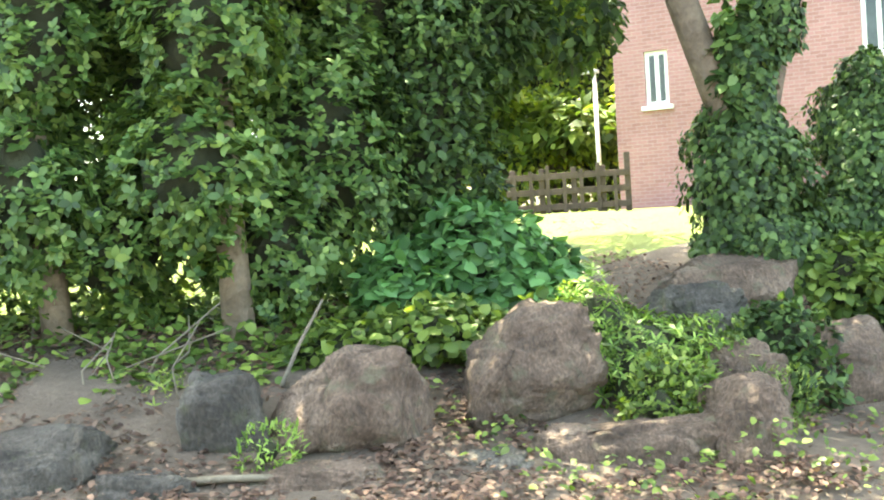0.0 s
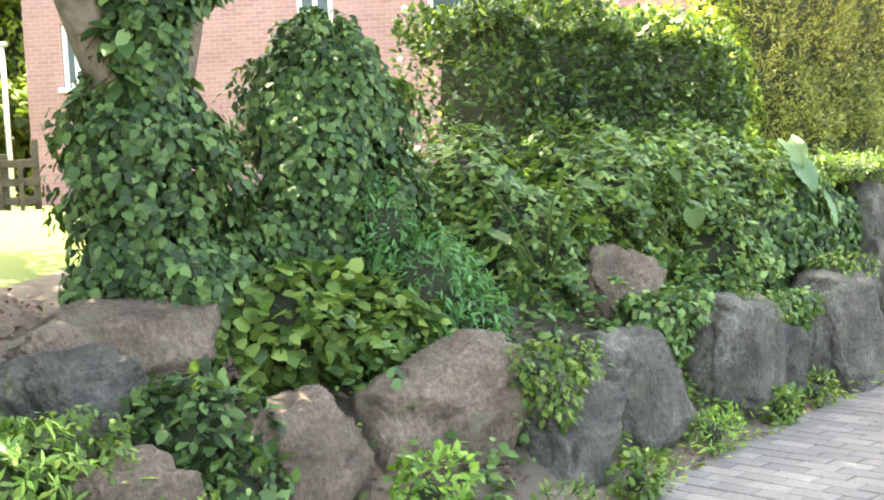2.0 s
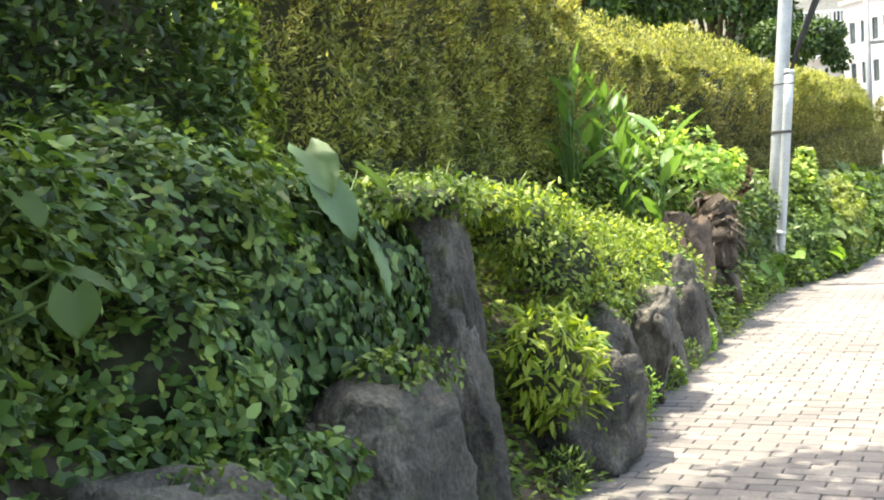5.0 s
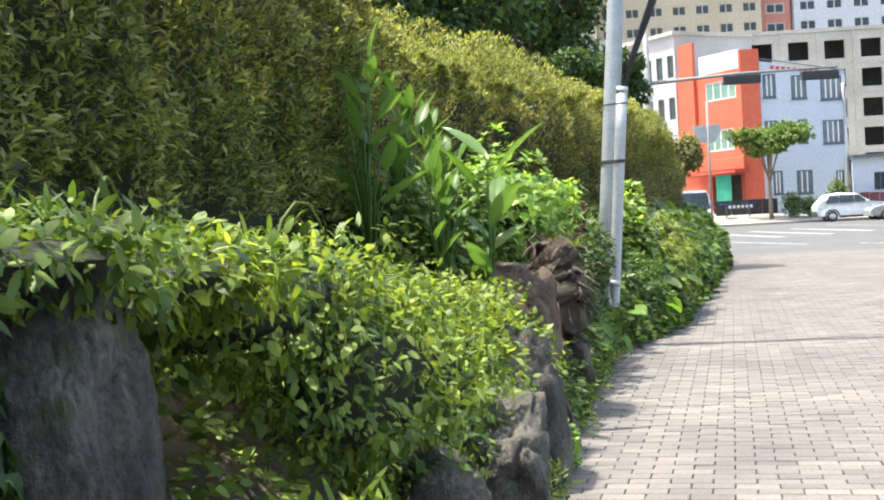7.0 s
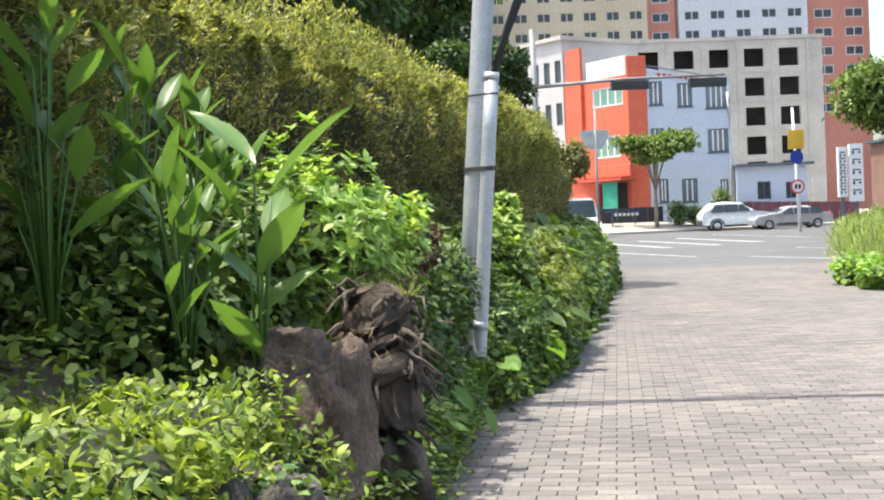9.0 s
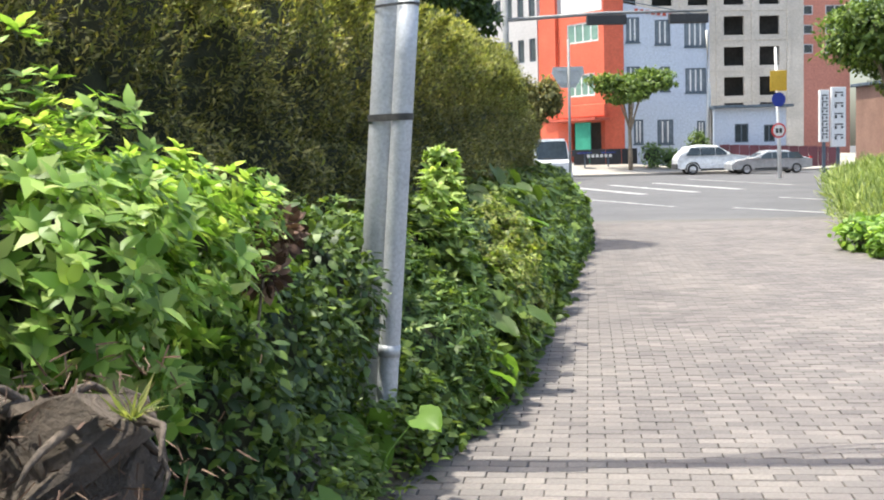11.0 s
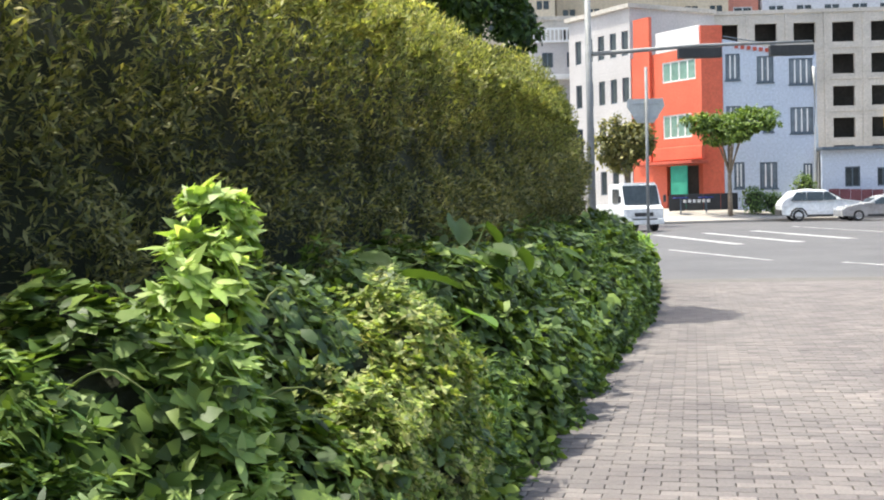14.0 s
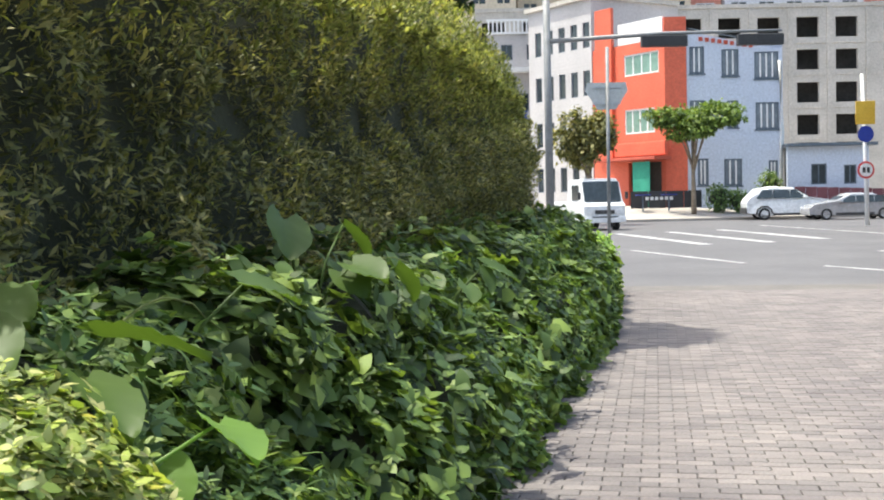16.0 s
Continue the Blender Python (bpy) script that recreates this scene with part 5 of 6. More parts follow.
def car(name, m, length, height, width, paint, label, suv):
    """A car; its front points along +x, its wheels stand on z = 0."""
    c = empty(name, m, label, "car")
    l, h, w = length / 2, height, width / 2
    if suv:
        prof = [(-l, 0.4), (-l * 1.02, 0.95), (-l * 0.96, 1.2), (-l * 0.74, h * 0.93), (-l * 0.4, h), (l * 0.05, h * 0.95), (l * 0.42, h * 0.66), (l * 0.88, h * 0.58), (l, h * 0.42), (l, 0.3), (l * 0.5, 0.24), (-l * 0.5, 0.24)]
    else:
        prof = [(-l, 0.35), (-l, 0.85), (-l * 0.72, h * 0.72), (-l * 0.38, h * 0.98), (0, h), (l * 0.12, h * 0.96), (l * 0.45, h * 0.68), (l * 0.9, h * 0.56), (l, h * 0.42), (l, 0.28), (l * 0.5, 0.22), (-l * 0.5, 0.22)]
    part("body", loft_body(prof, w, 0.28, h * 0.62), M[paint], c)
    bh = h * 0.64
    for s in (-1, 1):
        for x0, x1, t0, t1 in ((-l * 0.78, -l * 0.41, -l * 0.64, -l * 0.41), (-l * 0.395, -0.015 * l, -l * 0.395, -0.015 * l), (0.0, l * 0.38, 0.0, l * 0.1)):
            bm = bmesh.new()
            zt = h * 0.9
            y0, y1 = s * (w * (1 - 0.28 * (bh - h * 0.62)) + 0.012), s * (w * (1 - 0.28 * (zt - h * 0.62)) + 0.012)
            q = [(x0, y0, bh), (x1, y0, bh), (t1, y1, zt), (t0, y1, zt)]
            bm.faces.new([bm.verts.new(p) for p in (q if s < 0 else q[::-1])])
            r = bmesh.ops.extrude_face_region(bm, geom=list(bm.faces))
            for v in r["geom"]:
                if isinstance(v, bmesh.types.BMVert):
                    v.co.y -= s * 0.02
            part("side_window", bm, M["glass"], c)
        wheel(c, -l * 0.6, s * (w - 0.1), 0.34 if suv else 0.31, 0.24)
        wheel(c, l * 0.62, s * (w - 0.1), 0.34 if suv else 0.31, 0.24)
        part("headlight", box_bm(l * 0.93, l * 1.004, s * w * 0.62 - 0.16, s * w * 0.62 + 0.16, h * 0.43, h * 0.5, 0.02), M["lamp_glass"], c)
        part("tail_light", box_bm(-l * 1.004, -l * 0.95, s * w * 0.7 - 0.14, s * w * 0.7 + 0.14, 0.85, 0.98, 0.02), M["tail_red"], c)
        part("mirror", box_bm(l * 0.28, l * 0.36, s * (w + 0.08) - 0.07, s * (w + 0.08) + 0.07, bh, bh + 0.13, 0.03), M[paint], c)
        if suv:
            for x in (-l * 0.6, l * 0.62):
                part("wheel_arch", tube_bm([(x - 0.44, s * w, 0.34), (x - 0.36, s * w, 0.6), (x - 0.16, s * w, 0.75), (x + 0.16, s * w, 0.75), (x + 0.36, s * w, 0.6), (x + 0.44, s * w, 0.34)], [0.05] * 6, 6), M["strap"], c, smooth=True)
            if s > 0:
                part("rear_bumper", box_bm(-l * 1.03, -l * 0.9, -w * 0.96, w * 0.96, 0.36, 0.7, 0.04), M["strap"], c)
        part("sill", box_bm(-l * 0.4, l * 0.42, s * w - 0.02, s * w + 0.014, 0.24, 0.38, 0.01), M["strap"], c)
    part("windscreen", box_bm(-0.02, 0.02, -w * 0.74, w * 0.74, 0, h * 0.36), M["glass"], c).matrix_local = pose(l * 0.415, 0, h * 0.69, 0, -58 if suv else -60, 0)
    return c


car("suv", FAR @ pose(21.2, 66, -0.06, 0, 0, -6), 4.75, 1.86, 1.92, "car_white", "white sport utility car parked by the pavement", True)
car("saloon_car", FAR @ pose(23.7, 63.2, -0.06, 0, 0, 176), 4.9, 1.42, 1.86, "car_grey", "grey saloon car parked at the junction", False)

van = empty("small_truck", FAR @ pose(8.75, 53.0, -0.06, 0, 0, 12), "white cab-over light truck standing at the junction", "truck")
bm = bmesh.new()
prof = [(-0.05, 0.38), (-0.1, 1.1), (0.12, 1.25), (0.5, 2.22), (0.75, 2.3), (1.95, 2.3), (2.05, 2.1), (2.05, 0.38)]
rings = []
for s in (-0.98, -0.9, 0.9, 0.98):
    rings.append([bm.verts.new((s * (1 if z < 1.3 else 1 - 0.07 * (z - 1.3)), y + (0.05 if abs(s) > 0.95 else 0), z - (0.04 if abs(s) > 0.95 and z > 2 else 0))) for y, z in prof])
for r0, r1 in zip(rings[:-1], rings[1:]):
    for k in range(8):
        bm.faces.new((r0[k], r0[(k + 1) % 8], r1[(k + 1) % 8], r1[k]))
bm.faces.new(rings[0][::-1])
bm.faces.new(rings[-1])
bmesh.ops.recalc_face_normals(bm, faces=bm.faces)
part("cab", bm, M["car_white"], van)
part("windscreen", box_bm(-0.86, 0.86, -0.015, 0.015, 0.0, 0.98, 0.01), M["glass"], van).matrix_local = pose(0, 0.13, 1.28, -21, 0, 0)
for s in (-1, 1):
    part("headlight", box_bm(s * 0.68 - 0.18, s * 0.68 + 0.18, -0.12, -0.02, 0.72, 0.95, 0.03), M["lamp_glass"], van)
    part("side_window", box_bm(s * 0.965 - 0.012, s * 0.965 + 0.012, 0.65, 1.5, 1.35, 2.05, 0.005), M["glass"], van)
    part("mirror", box_bm(s * 1.12 - 0.07, s * 1.12 + 0.07, 0.1, 0.16, 1.4, 1.72, 0.02), M["strap"], van)
    wheel(van, s * 0.82, 0.75, 0.33, 0.22).rotation_euler = (0, 0, radians(90))
    wheel(van, s * 0.82, 3.3, 0.33, 0.22).rotation_euler = (0, 0, radians(90))
for x in (-0.35, 0.3):
    part("wiper", box_bm(x - 0.3, x + 0.3, -0.03, -0.018, 0.04, 0.07), M["strap"], van).matrix_local = pose(0, 0.13, 1.28, -21, 0, 0)
part("roof_edge", box_bm(-0.8, 0.8, 0.5, 0.56, 2.25, 2.33, 0.02), M["car_white"], van)
part("grille", box_bm(-0.46, 0.46, -0.1, -0.05, 0.74, 0.92, 0.01), M["strap"], van)
part("bumper", box_bm(-0.98, 0.98, -0.16, 0.0, 0.36, 0.62, 0.03), M["car_white"], van)
part("number_plate", box_bm(-0.27, 0.27, -0.172, -0.162, 0.44, 0.56), M["lamp_glass"], van)
part("lower_intake", box_bm(-0.62, 0.62, -0.168, -0.161, 0.5 + 0.08, 0.64), M["strap"], van)
part("cargo_bed", box_bm(-0.95, 0.95, 2.15, 4.6, 0.75, 1.3, 0.03), M["car_white"], van)
part("chassis", box_bm(-0.45, 0.45, 0.3, 4.5, 0.4, 0.75), M["strap"], van)

# ---- street furniture ----
sig = empty("signal_mast", FAR @ pose(5.75, 48, -0.06), "grey traffic signal mast with a long arm and dark signal backs", "traffic light")
part("pole", tube_bm([(0, 0, 0), (-0.02, 0, 10.5)], [0.17, 0.13], 14), M["pole_grey"], sig, smooth=True)
part("arm", tube_bm([(0, 0, 7.72), (4.5, 0, 7.95), (9.4, 0, 8.0)], [0.1, 0.08, 0.05], 10), M["pole_grey"], sig, smooth=True)
for x in (4.65, 8.5):
    lightbox = part("signal_head", box_bm(x - 0.92, x + 0.92, -0.22, 0.12, 7.42, 7.86, 0.04), M["black_board"], sig)
    for k in range(3):
        part("visor", tube_bm([(x - 0.6 + 0.6 * k, 0.12, 7.64), (x - 0.6 + 0.6 * k, 0.36, 7.64)], [0.2, 0.2], 12), M["black_board"], sig)
part("sign_plate", box_bm(-1.3, -0.85, -0.05, -0.02, 4.6, 5.0, 0.01), M["sign_blue"], sig)

sg = empty("road_sign", FAR @ pose(4.5, 27, -0.06), "grey metal back of a road sign on a slim post", "road sign")
part("post", tube_bm([(0, 0, 0), (0.02, 0, 4.75)], [0.038, 0.038], 10), M["pole_grey"], sg, smooth=True)
bm = bmesh.new()
pts = [(-0.42, 4.0), (0.42, 4.0), (0.46, 3.82), (0.2, 3.42), (-0.2, 3.42), (-0.46, 3.82)]
f = bm.faces.new([bm.verts.new((x, 0.045, z)) for x, z in pts])
r = bmesh.ops.extrude_face_region(bm, geom=[f])
for v in r["geom"]:
    if isinstance(v, bmesh.types.BMVert):
        v.co.y += 0.012
bmesh.ops.recalc_face_normals(bm, faces=bm.faces)
part("plate", bm, M["sign_back"], sg)
for z in (3.55, 3.9):
    part("clamp", box_bm(-0.3, 0.3, 0.025, 0.044, z - 0.02, z + 0.02), M["galvanised"], sg)

ys = empty("warning_sign_post", FAR @ pose(20.05, 52, -0.06), "post with yellow board, blue disc and speed limit sign", "road sign")
part("post", tube_bm([(0.1, 0, 0), (0.02, 0, 3.0), (-0.12, 0, 6.6)], [0.1, 0.085, 0.06], 12), M["white_paint"], ys, smooth=True)
part("board", box_bm(-0.45, 0.42, -0.14, -0.1, 4.4, 5.42, 0.02), M["sign_yellow"], ys)
def disc(z, r, y, mat, name):
    return part(name, tube_bm([(0.0, y, z), (0.0, y - 0.012, z)], [r, r], 28), M[mat], ys)
disc(3.98, 0.36, -0.1, "sign_blue", "disc")
disc(2.42, 0.38, -0.1, "sign_red", "disc")
disc(2.42, 0.29, -0.116, "white_paint", "disc")
bm = bmesh.new()
box_bm(-0.16, -0.03, -0.14, -0.131, 2.3, 2.54, 0, bm)
box_bm(0.03, 0.16, -0.14, -0.131, 2.3, 2.54, 0, bm)
part("numerals", bm, M["black_board"], ys)

for a, w, h0, h1, n in ((25.9, 0.55, 1.8, 4.8, 7), (26.75, 0.85, 1.5, 4.95, 5)):
    sb = empty("shop_board", FAR @ pose(a, 60, -0.06), "white upright shop board with dark unreadable characters", "sign", "upright shop boards")
    part("board", box_bm(-w / 2, w / 2, 0, 0.25, h0, h1, 0.02), M["white_paint"], sb)
    part("post", box_bm(-0.08, 0.08, 0.05, 0.2, 0, h0), M["dark_frame"], sb)
    for k in range(n):
        bm = bmesh.new()
        z = h1 - 0.35 - k * (h1 - h0 - 0.4) / n
        box_bm(-w * 0.3, w * 0.3, -0.02, -0.004, z, z + 0.07, 0, bm)
        box_bm(-w * 0.3, -w * 0.16, -0.02, -0.004, z - 0.24, z - 0.04, 0, bm)
        box_bm(w * 0.14, w * 0.3, -0.02, -0.004, z - 0.2, z - 0.08, 0, bm)
        part("character", bm, M["black_board"], sb)

# trees and verge at the junction
def far_tree(a, b, z, h, r, mat, label, seed, trunk=0.12, low=0.42, base=0.2, thin=1.0):
    p = FAR @ Vector((a, b, z))
    return wood_tree(p.x, p.y, p.z, h, r, mat, 0.24, 150, label, trunk, "bark", low, seed, "street_tree", "street trees at the junction", base=base, thin=thin)


far_tree(16.95, 70, 0.25, 6.6, 2.75, "leaf_mid", "street tree with a spreading flat green crown", 61, 0.13, 0.42, 0.34, 0.62)
far_tree(9.3, 62, 0.0, 6.2, 1.7, "leaf_olive", "thin street tree with sparse olive leaves", 62, 0.09, 0.4)
far_tree(21.3, 42, 0.0, 7.2, 3.2, "leaf_mid", "roadside tree leaning over the verge", 63, 0.13, 0.38)
far_tree(24.5, 40, 0.0, 8.0, 3.4, "leaf_mid", "roadside tree leaning over the verge", 64, 0.15, 0.35)
p = FAR @ Vector((18.7, 71.2, 0.5))
shrub("street_shrub", [(p.x, p.y, p.z + 0.7, 0.9, 0.8, 0.85), (p.x + 0.9, p.y - 0.9, p.z + 0.5, 0.8, 0.7, 0.7)], "round green shrub in front of the building", "leaf_gloss", 0.14, "oval", 200)
p = FAR @ Vector((22.2, 72.4, 0.5))
shrub("street_shrub", [(p.x, p.y, p.z + 1.1, 0.9, 0.8, 1.2)], "tall green shrub in front of the building", "leaf_mid", 0.14, "oval", 200)
bw2 = empty("brown_shed", FAR @ pose(23.2, 46, -0.06), "brown rendered shed wall beside the verge", "building")
part("wall", box_bm(0, 6, 0, 4, 0, 4.4, 0.03), M["brown_wall"], bw2)
part("door", box_bm(1.3, 2.2, -0.03, -0.004, 0, 2.6, 0.01), M["sign_yellow"], bw2)
part("roof", box_bm(-0.2, 6.2, -0.25, 4.2, 4.4, 4.55, 0.02), M["dark_frame"], bw2)
for i, (x, y, h) in enumerate(((25.6, 11.6, 0.5), (27.2, 12.5, 0.75), (29.2, 13.3, 0.9), (31.5, 14.0, 1.0), (34.0, 14.9, 1.1), (37.0, 15.9, 1.1), (40.5, 17.0, 1.2), (44.0, 18.2, 1.2), (27.5, 11.2, 0.9), (31, 12.2, 1.2), (36, 13.8, 1.4))):
    shrub("verge_grass", [(x, y, h * 0.35 - 0.05, 1.1, 0.8, h * 0.45), (x + 0.9, y - 0.5, h * 0.4, 1.0, 0.8, h * 0.55)], "tall pale yellow-green grass and weeds on the verge", "grass", 0.24, "blade", 420, hang=-0.6, spread=0.8, category="grass", group="verge grasses", core=0.6)
shrub("verge_creeper", [(26.0, 12.6, 0.2, 0.7, 0.5, 0.3), (25.0, 12.0, 0.2, 0.6, 0.4, 0.25)], "low bright green creeper at the edge of the paving", "leaf_fresh", 0.1, "round", 600, category="creeper")
sheet("verge", [(22, 9.5), (24.7, 11.6), (28.3, 13.2), (38.5, 16.9), (48, 20), (60, 10), (40, 0), (24, 2)], -0.03, M["soil"], "bare earth verge under the roadside grass", "ground", 0.05)


# ---- large single leaves ----
def blade_bm(length, width, shape, curl, cup, bm=None, at=None):
    """One large leaf along +x with a midrib and side veins pressed into it."""
    out = bm or bmesh.new()
    n, k = 12, 4
    rows = []
    for i in range(n + 1):
        t = i / n
        if shape == "heart":
            w = width * math.sin(math.pi * min(1, t * 0.93 + 0.07)) ** 0.62 * (1.12 - 0.62 * t)
        else:
            w = width * math.sin(math.pi * (t * 0.96 + 0.03)) ** 0.9
        row = []
        for j in range(-k, k + 1):
            s = j / k
            back = -0.22 * length * max(0, 0.25 - t) * 4 * abs(s) ** 1.2 if shape == "heart" else 0
            z = -curl * length * t * t + cup * width * abs(s) ** 1.3 + 0.045 * width * math.sin(t * 30 - abs(s) * 9) * abs(s) ** 0.7
            p = Vector((t * length + back, s * w, z))
            row.append(out.verts.new(at @ p if at else p))
        rows.append(row)
    for r0, r1 in zip(rows[:-1], rows[1:]):
        for j in range(2 * k):
            out.faces.new((r0[j], r1[j], r1[j + 1], r0[j + 1]))
    return out


def big_leaf_plant(name, x, y, z, items, mat, label, category, shape):
    """items: (dx, dy, dz, length, width, yaw, pitch, roll) of each leaf's base."""
    t = empty(name, pose(x, y, z), label, category)
    for dx, dy, dz, ln, wd, yaw, pitch, roll in items:
        m = pose(dx, dy, dz, 0, 0, yaw) @ pose(0, 0, 0, roll, 0, 0) @ pose(0, 0, 0, 0, -pitch, 0)
        lf = part("leaf", blade_bm(ln, wd, shape, 0.26, 0.2), M[mat], t, smooth=True)
        lf.matrix_local = m
        part("stalk", tube_bm([(dx * 0.15, dy * 0.15, -0.05), (dx * 0.55, dy * 0.55, dz * 0.6), (dx, dy, dz)], [0.007, 0.006, 0.004], 6), M[mat], t, smooth=True)
    return t


big_leaf_plant("taro_plant", 3.8, 6.79, 0.84, [(-0.06, -0.2, 0.5, 0.24, 0.12, -70, -50, 6), (0.1, -0.24, 0.28, 0.22, 0.1, -50, -58, -10), (-0.06, -0.12, 0.62, 0.22, 0.1, -100, -38, 12), (-0.26, -0.16, 0.48, 0.22, 0.11, -125, -40, 0), (-0.1, -0.28, 0.16, 0.2, 0.09, -100, -60, 0), (0.16, -0.12, 0.55, 0.17, 0.08, -20, -35, 0)],
               "leaf_taro", "taro plant with broad ribbed heart-shaped leaves", "plant", "heart")
rs = random.Random(11)
for k, (x, y, z, h) in enumerate(((8.1, 9.95, 1.15, 1.25), (8.75, 10.3, 1.1, 1.2), (9.35, 10.6, 1.05, 1.1), (8.6, 9.85, 0.9, 0.8), (9.9, 10.95, 1.05, 0.9))):
    items = []
    for i in range(24):
        f = i / 23
        items.append((rs.uniform(-0.1, 0.1), rs.uniform(-0.1, 0.1), h * (0.15 + 0.7 * f), rs.uniform(0.24, 0.38) * (1 - 0.25 * f), rs.uniform(0.026, 0.045), i * 137.5 + rs.uniform(-20, 20), 40 + 35 * f + rs.uniform(-10, 10), rs.uniform(-20, 20)))
    big_leaf_plant("canna_lily", x, y, z, items, "leaf_canna", "tall canna lily with upright bright green leaves", "plant", "lance")["group"] = "canna lilies"
items = []
for i in range(8):
    items.append((rs.uniform(-0.12, 0.12), rs.uniform(-0.12, 0.12), 0.1 + 0.1 * i, rs.uniform(0.36, 0.48), rs.uniform(0.045, 0.065), i * 137.5 + 200, 48 + rs.uniform(-8, 18), rs.uniform(-20, 20)))
big_leaf_plant("canna_lily", 8.75, 9.6, 0.85, items, "leaf_canna", "tall canna lily with upright bright green leaves", "plant", "lance")["group"] = "canna lilies"
# broad leaves creeping along the foot of the bank and over the scrub
for k, (u, d, z, n, sz) in enumerate(((13.9, 0.12, 0.1, 7, 0.2), (14.7, 0.08, 0.15, 7, 0.2), (15.3, 0.1, 0.45, 6, 0.2), (12.2, 0.1, 0.05, 6, 0.2), (16.4, 0.45, 0.95, 7, 0.24), (17.0, 0.5, 1.0, 6, 0.22), (16.2, 0.3, 0.8, 5, 0.2), (18.2, 0.55, 1.05, 6, 0.22), (19.6, 0.4, 0.85, 6, 0.2), (11.0, 0.1, 0.1, 6, 0.16), (2.6, 0.7, 0.95, 6, 0.13), (1.9, 0.6, 0.95, 5, 0.12))):
    x, y = bank(u, d)
    items = [(rs.uniform(-0.35, 0.35), rs.uniform(-0.25, 0.2), rs.uniform(0.1, 0.4), sz * rs.uniform(0.75, 1.2), sz * 0.5 * rs.uniform(0.8, 1.1), rs.uniform(-140, 10), rs.uniform(-60, 5), rs.uniform(-25, 25)) for _ in range(n)]
    big_leaf_plant("squash_vine", x, y, z, items, "leaf_mid" if k % 3 else "leaf_fresh", "squash vine with broad green leaves on the bank", "vine", "heart")["group"] = "squash vines"

# ---- dead stump with roots ----
for x, y, z, h, sd in ((9.72, 9.85, 0.0, 1.14, 1), (9.6, 9.72, 0.3, 0.66, 2)):
    st = empty("root_stump", pose(x, y, z), "dead tangled brown root stump set in the wall", "stump", "root stumps")
    r2 = random.Random(sd)
    bm = tube_bm([(0, 0, -0.1), (0.02, 0.01, h * 0.2), (0.02, 0, h * 0.4), (0.0, 0.01, h * 0.6), (-0.03, 0, h * 0.8), (0, 0, h * 0.97)], [0.15, 0.13, 0.12, 0.15, 0.2, 0.16], 26)
    for v in bm.verts:
        v.co += Vector(noise.noise_vector(v.co * 9)) * 0.09
    part("trunk", bm, M["dead_wood"], st, smooth=True)
    for k in range(48):
        a, zz = r2.uniform(0, 6.28), h * r2.uniform(0.4, 1.0)
        p = [Vector((math.cos(a) * 0.1, math.sin(a) * 0.1, zz))]
        dirn = Vector((math.cos(a), math.sin(a), r2.uniform(-0.3, 0.4)))
        for s in range(5):
            dirn = (dirn + Vector((r2.gauss(0, 0.5), r2.gauss(0, 0.5), r2.gauss(-0.35, 0.3)))).normalized()
            p.append(p[-1] + dirn * 0.05)
        part("root", tube_bm(p, [0.014, 0.012, 0.01, 0.008, 0.006, 0.003], 6), M["dead_wood"], st, smooth=True)
    n = 340
    P = np.stack([RNG.normal(0, 0.13, n), RNG.normal(0, 0.1, n), h * (0.8 + 0.25 * RNG.random(n))], 1)
    leaves("moss", P, unit(n) + np.array([0, 0, -0.6]), unit(n), 0.05 * (0.5 + RNG.random(n)), "blade", M["leaf_dry"], st)["kind"] = "stuff"
tuft = empty("dry_grass_tuft", pose(9.75, 9.7, 1.08), "dry straw-coloured grass tuft on the stump", "grass")
a = RNG.random(40) * 6.28
ax = np.stack([np.cos(a), np.sin(a), 0.7 + 0.6 * RNG.random(40)], 1)
leaves("blade", np.zeros((40, 3)), ax, unit(40), 0.09 * (0.6 + 0.6 * RNG.random(40)), "blade", M["leaf_pale"], tuft, 0.5)
for x, y, z in ((11.2, 10.75, 1.2), (11.45, 10.9, 1.32)):
    fl = empty("faded_flower", pose(x, y, z), "faded pinkish-brown flower head on the dark shrub", "flower", "faded flowers")
    n = 160
    u = unit(n)
    leaves("petal", u * 0.055, u, unit(n), 0.045 * (0.6 + RNG.random(n)), "oval", M["leaf_dry"], fl)
    part("stalk", tube_bm([(0, 0.05, -0.25), (0, 0, 0)], [0.006, 0.006], 6), M["twig"], fl)

# ---- litter, twigs and weeds on the bank ----
def scatter(u0, u1, d0, d1, n):
    us, ds_ = u0 + (u1 - u0) * RNG.random(n), d0 + (d1 - d0) * RNG.random(n)
    P = np.array([(*bank(u, d), bank_z(u, d)) for u, d in zip(us, ds_)])
    return P


def cover(name, u0, u1, d0, d1, n, mat, size, shape, lift, label, category, flat=1.0):
    P = scatter(u0, u1, d0, d1, n)
    thick = lumps(P, 0.6, 4.0) + lumps(P, 0.4, 9.0)
    keep = thick > -0.75
    P, thick = P[keep], thick[keep]
    P[:, 2] += lift * np.clip(0.6 + thick, 0.1, 1.6) * RNG.random(len(P))
    m = len(P)
    ax = unit(m) * np.array([1, 1, 0.35]) + np.array([0.25, -0.45, -0.1])
    nr = unit(m) * 0.6 + np.array([0.2, -0.4, flat])
    ob = leaves(name, P, ax, nr, size * (0.5 + 0.9 * RNG.random(m)), shape, M[mat])
    return tagged(ob, label, category, kind="stuff")


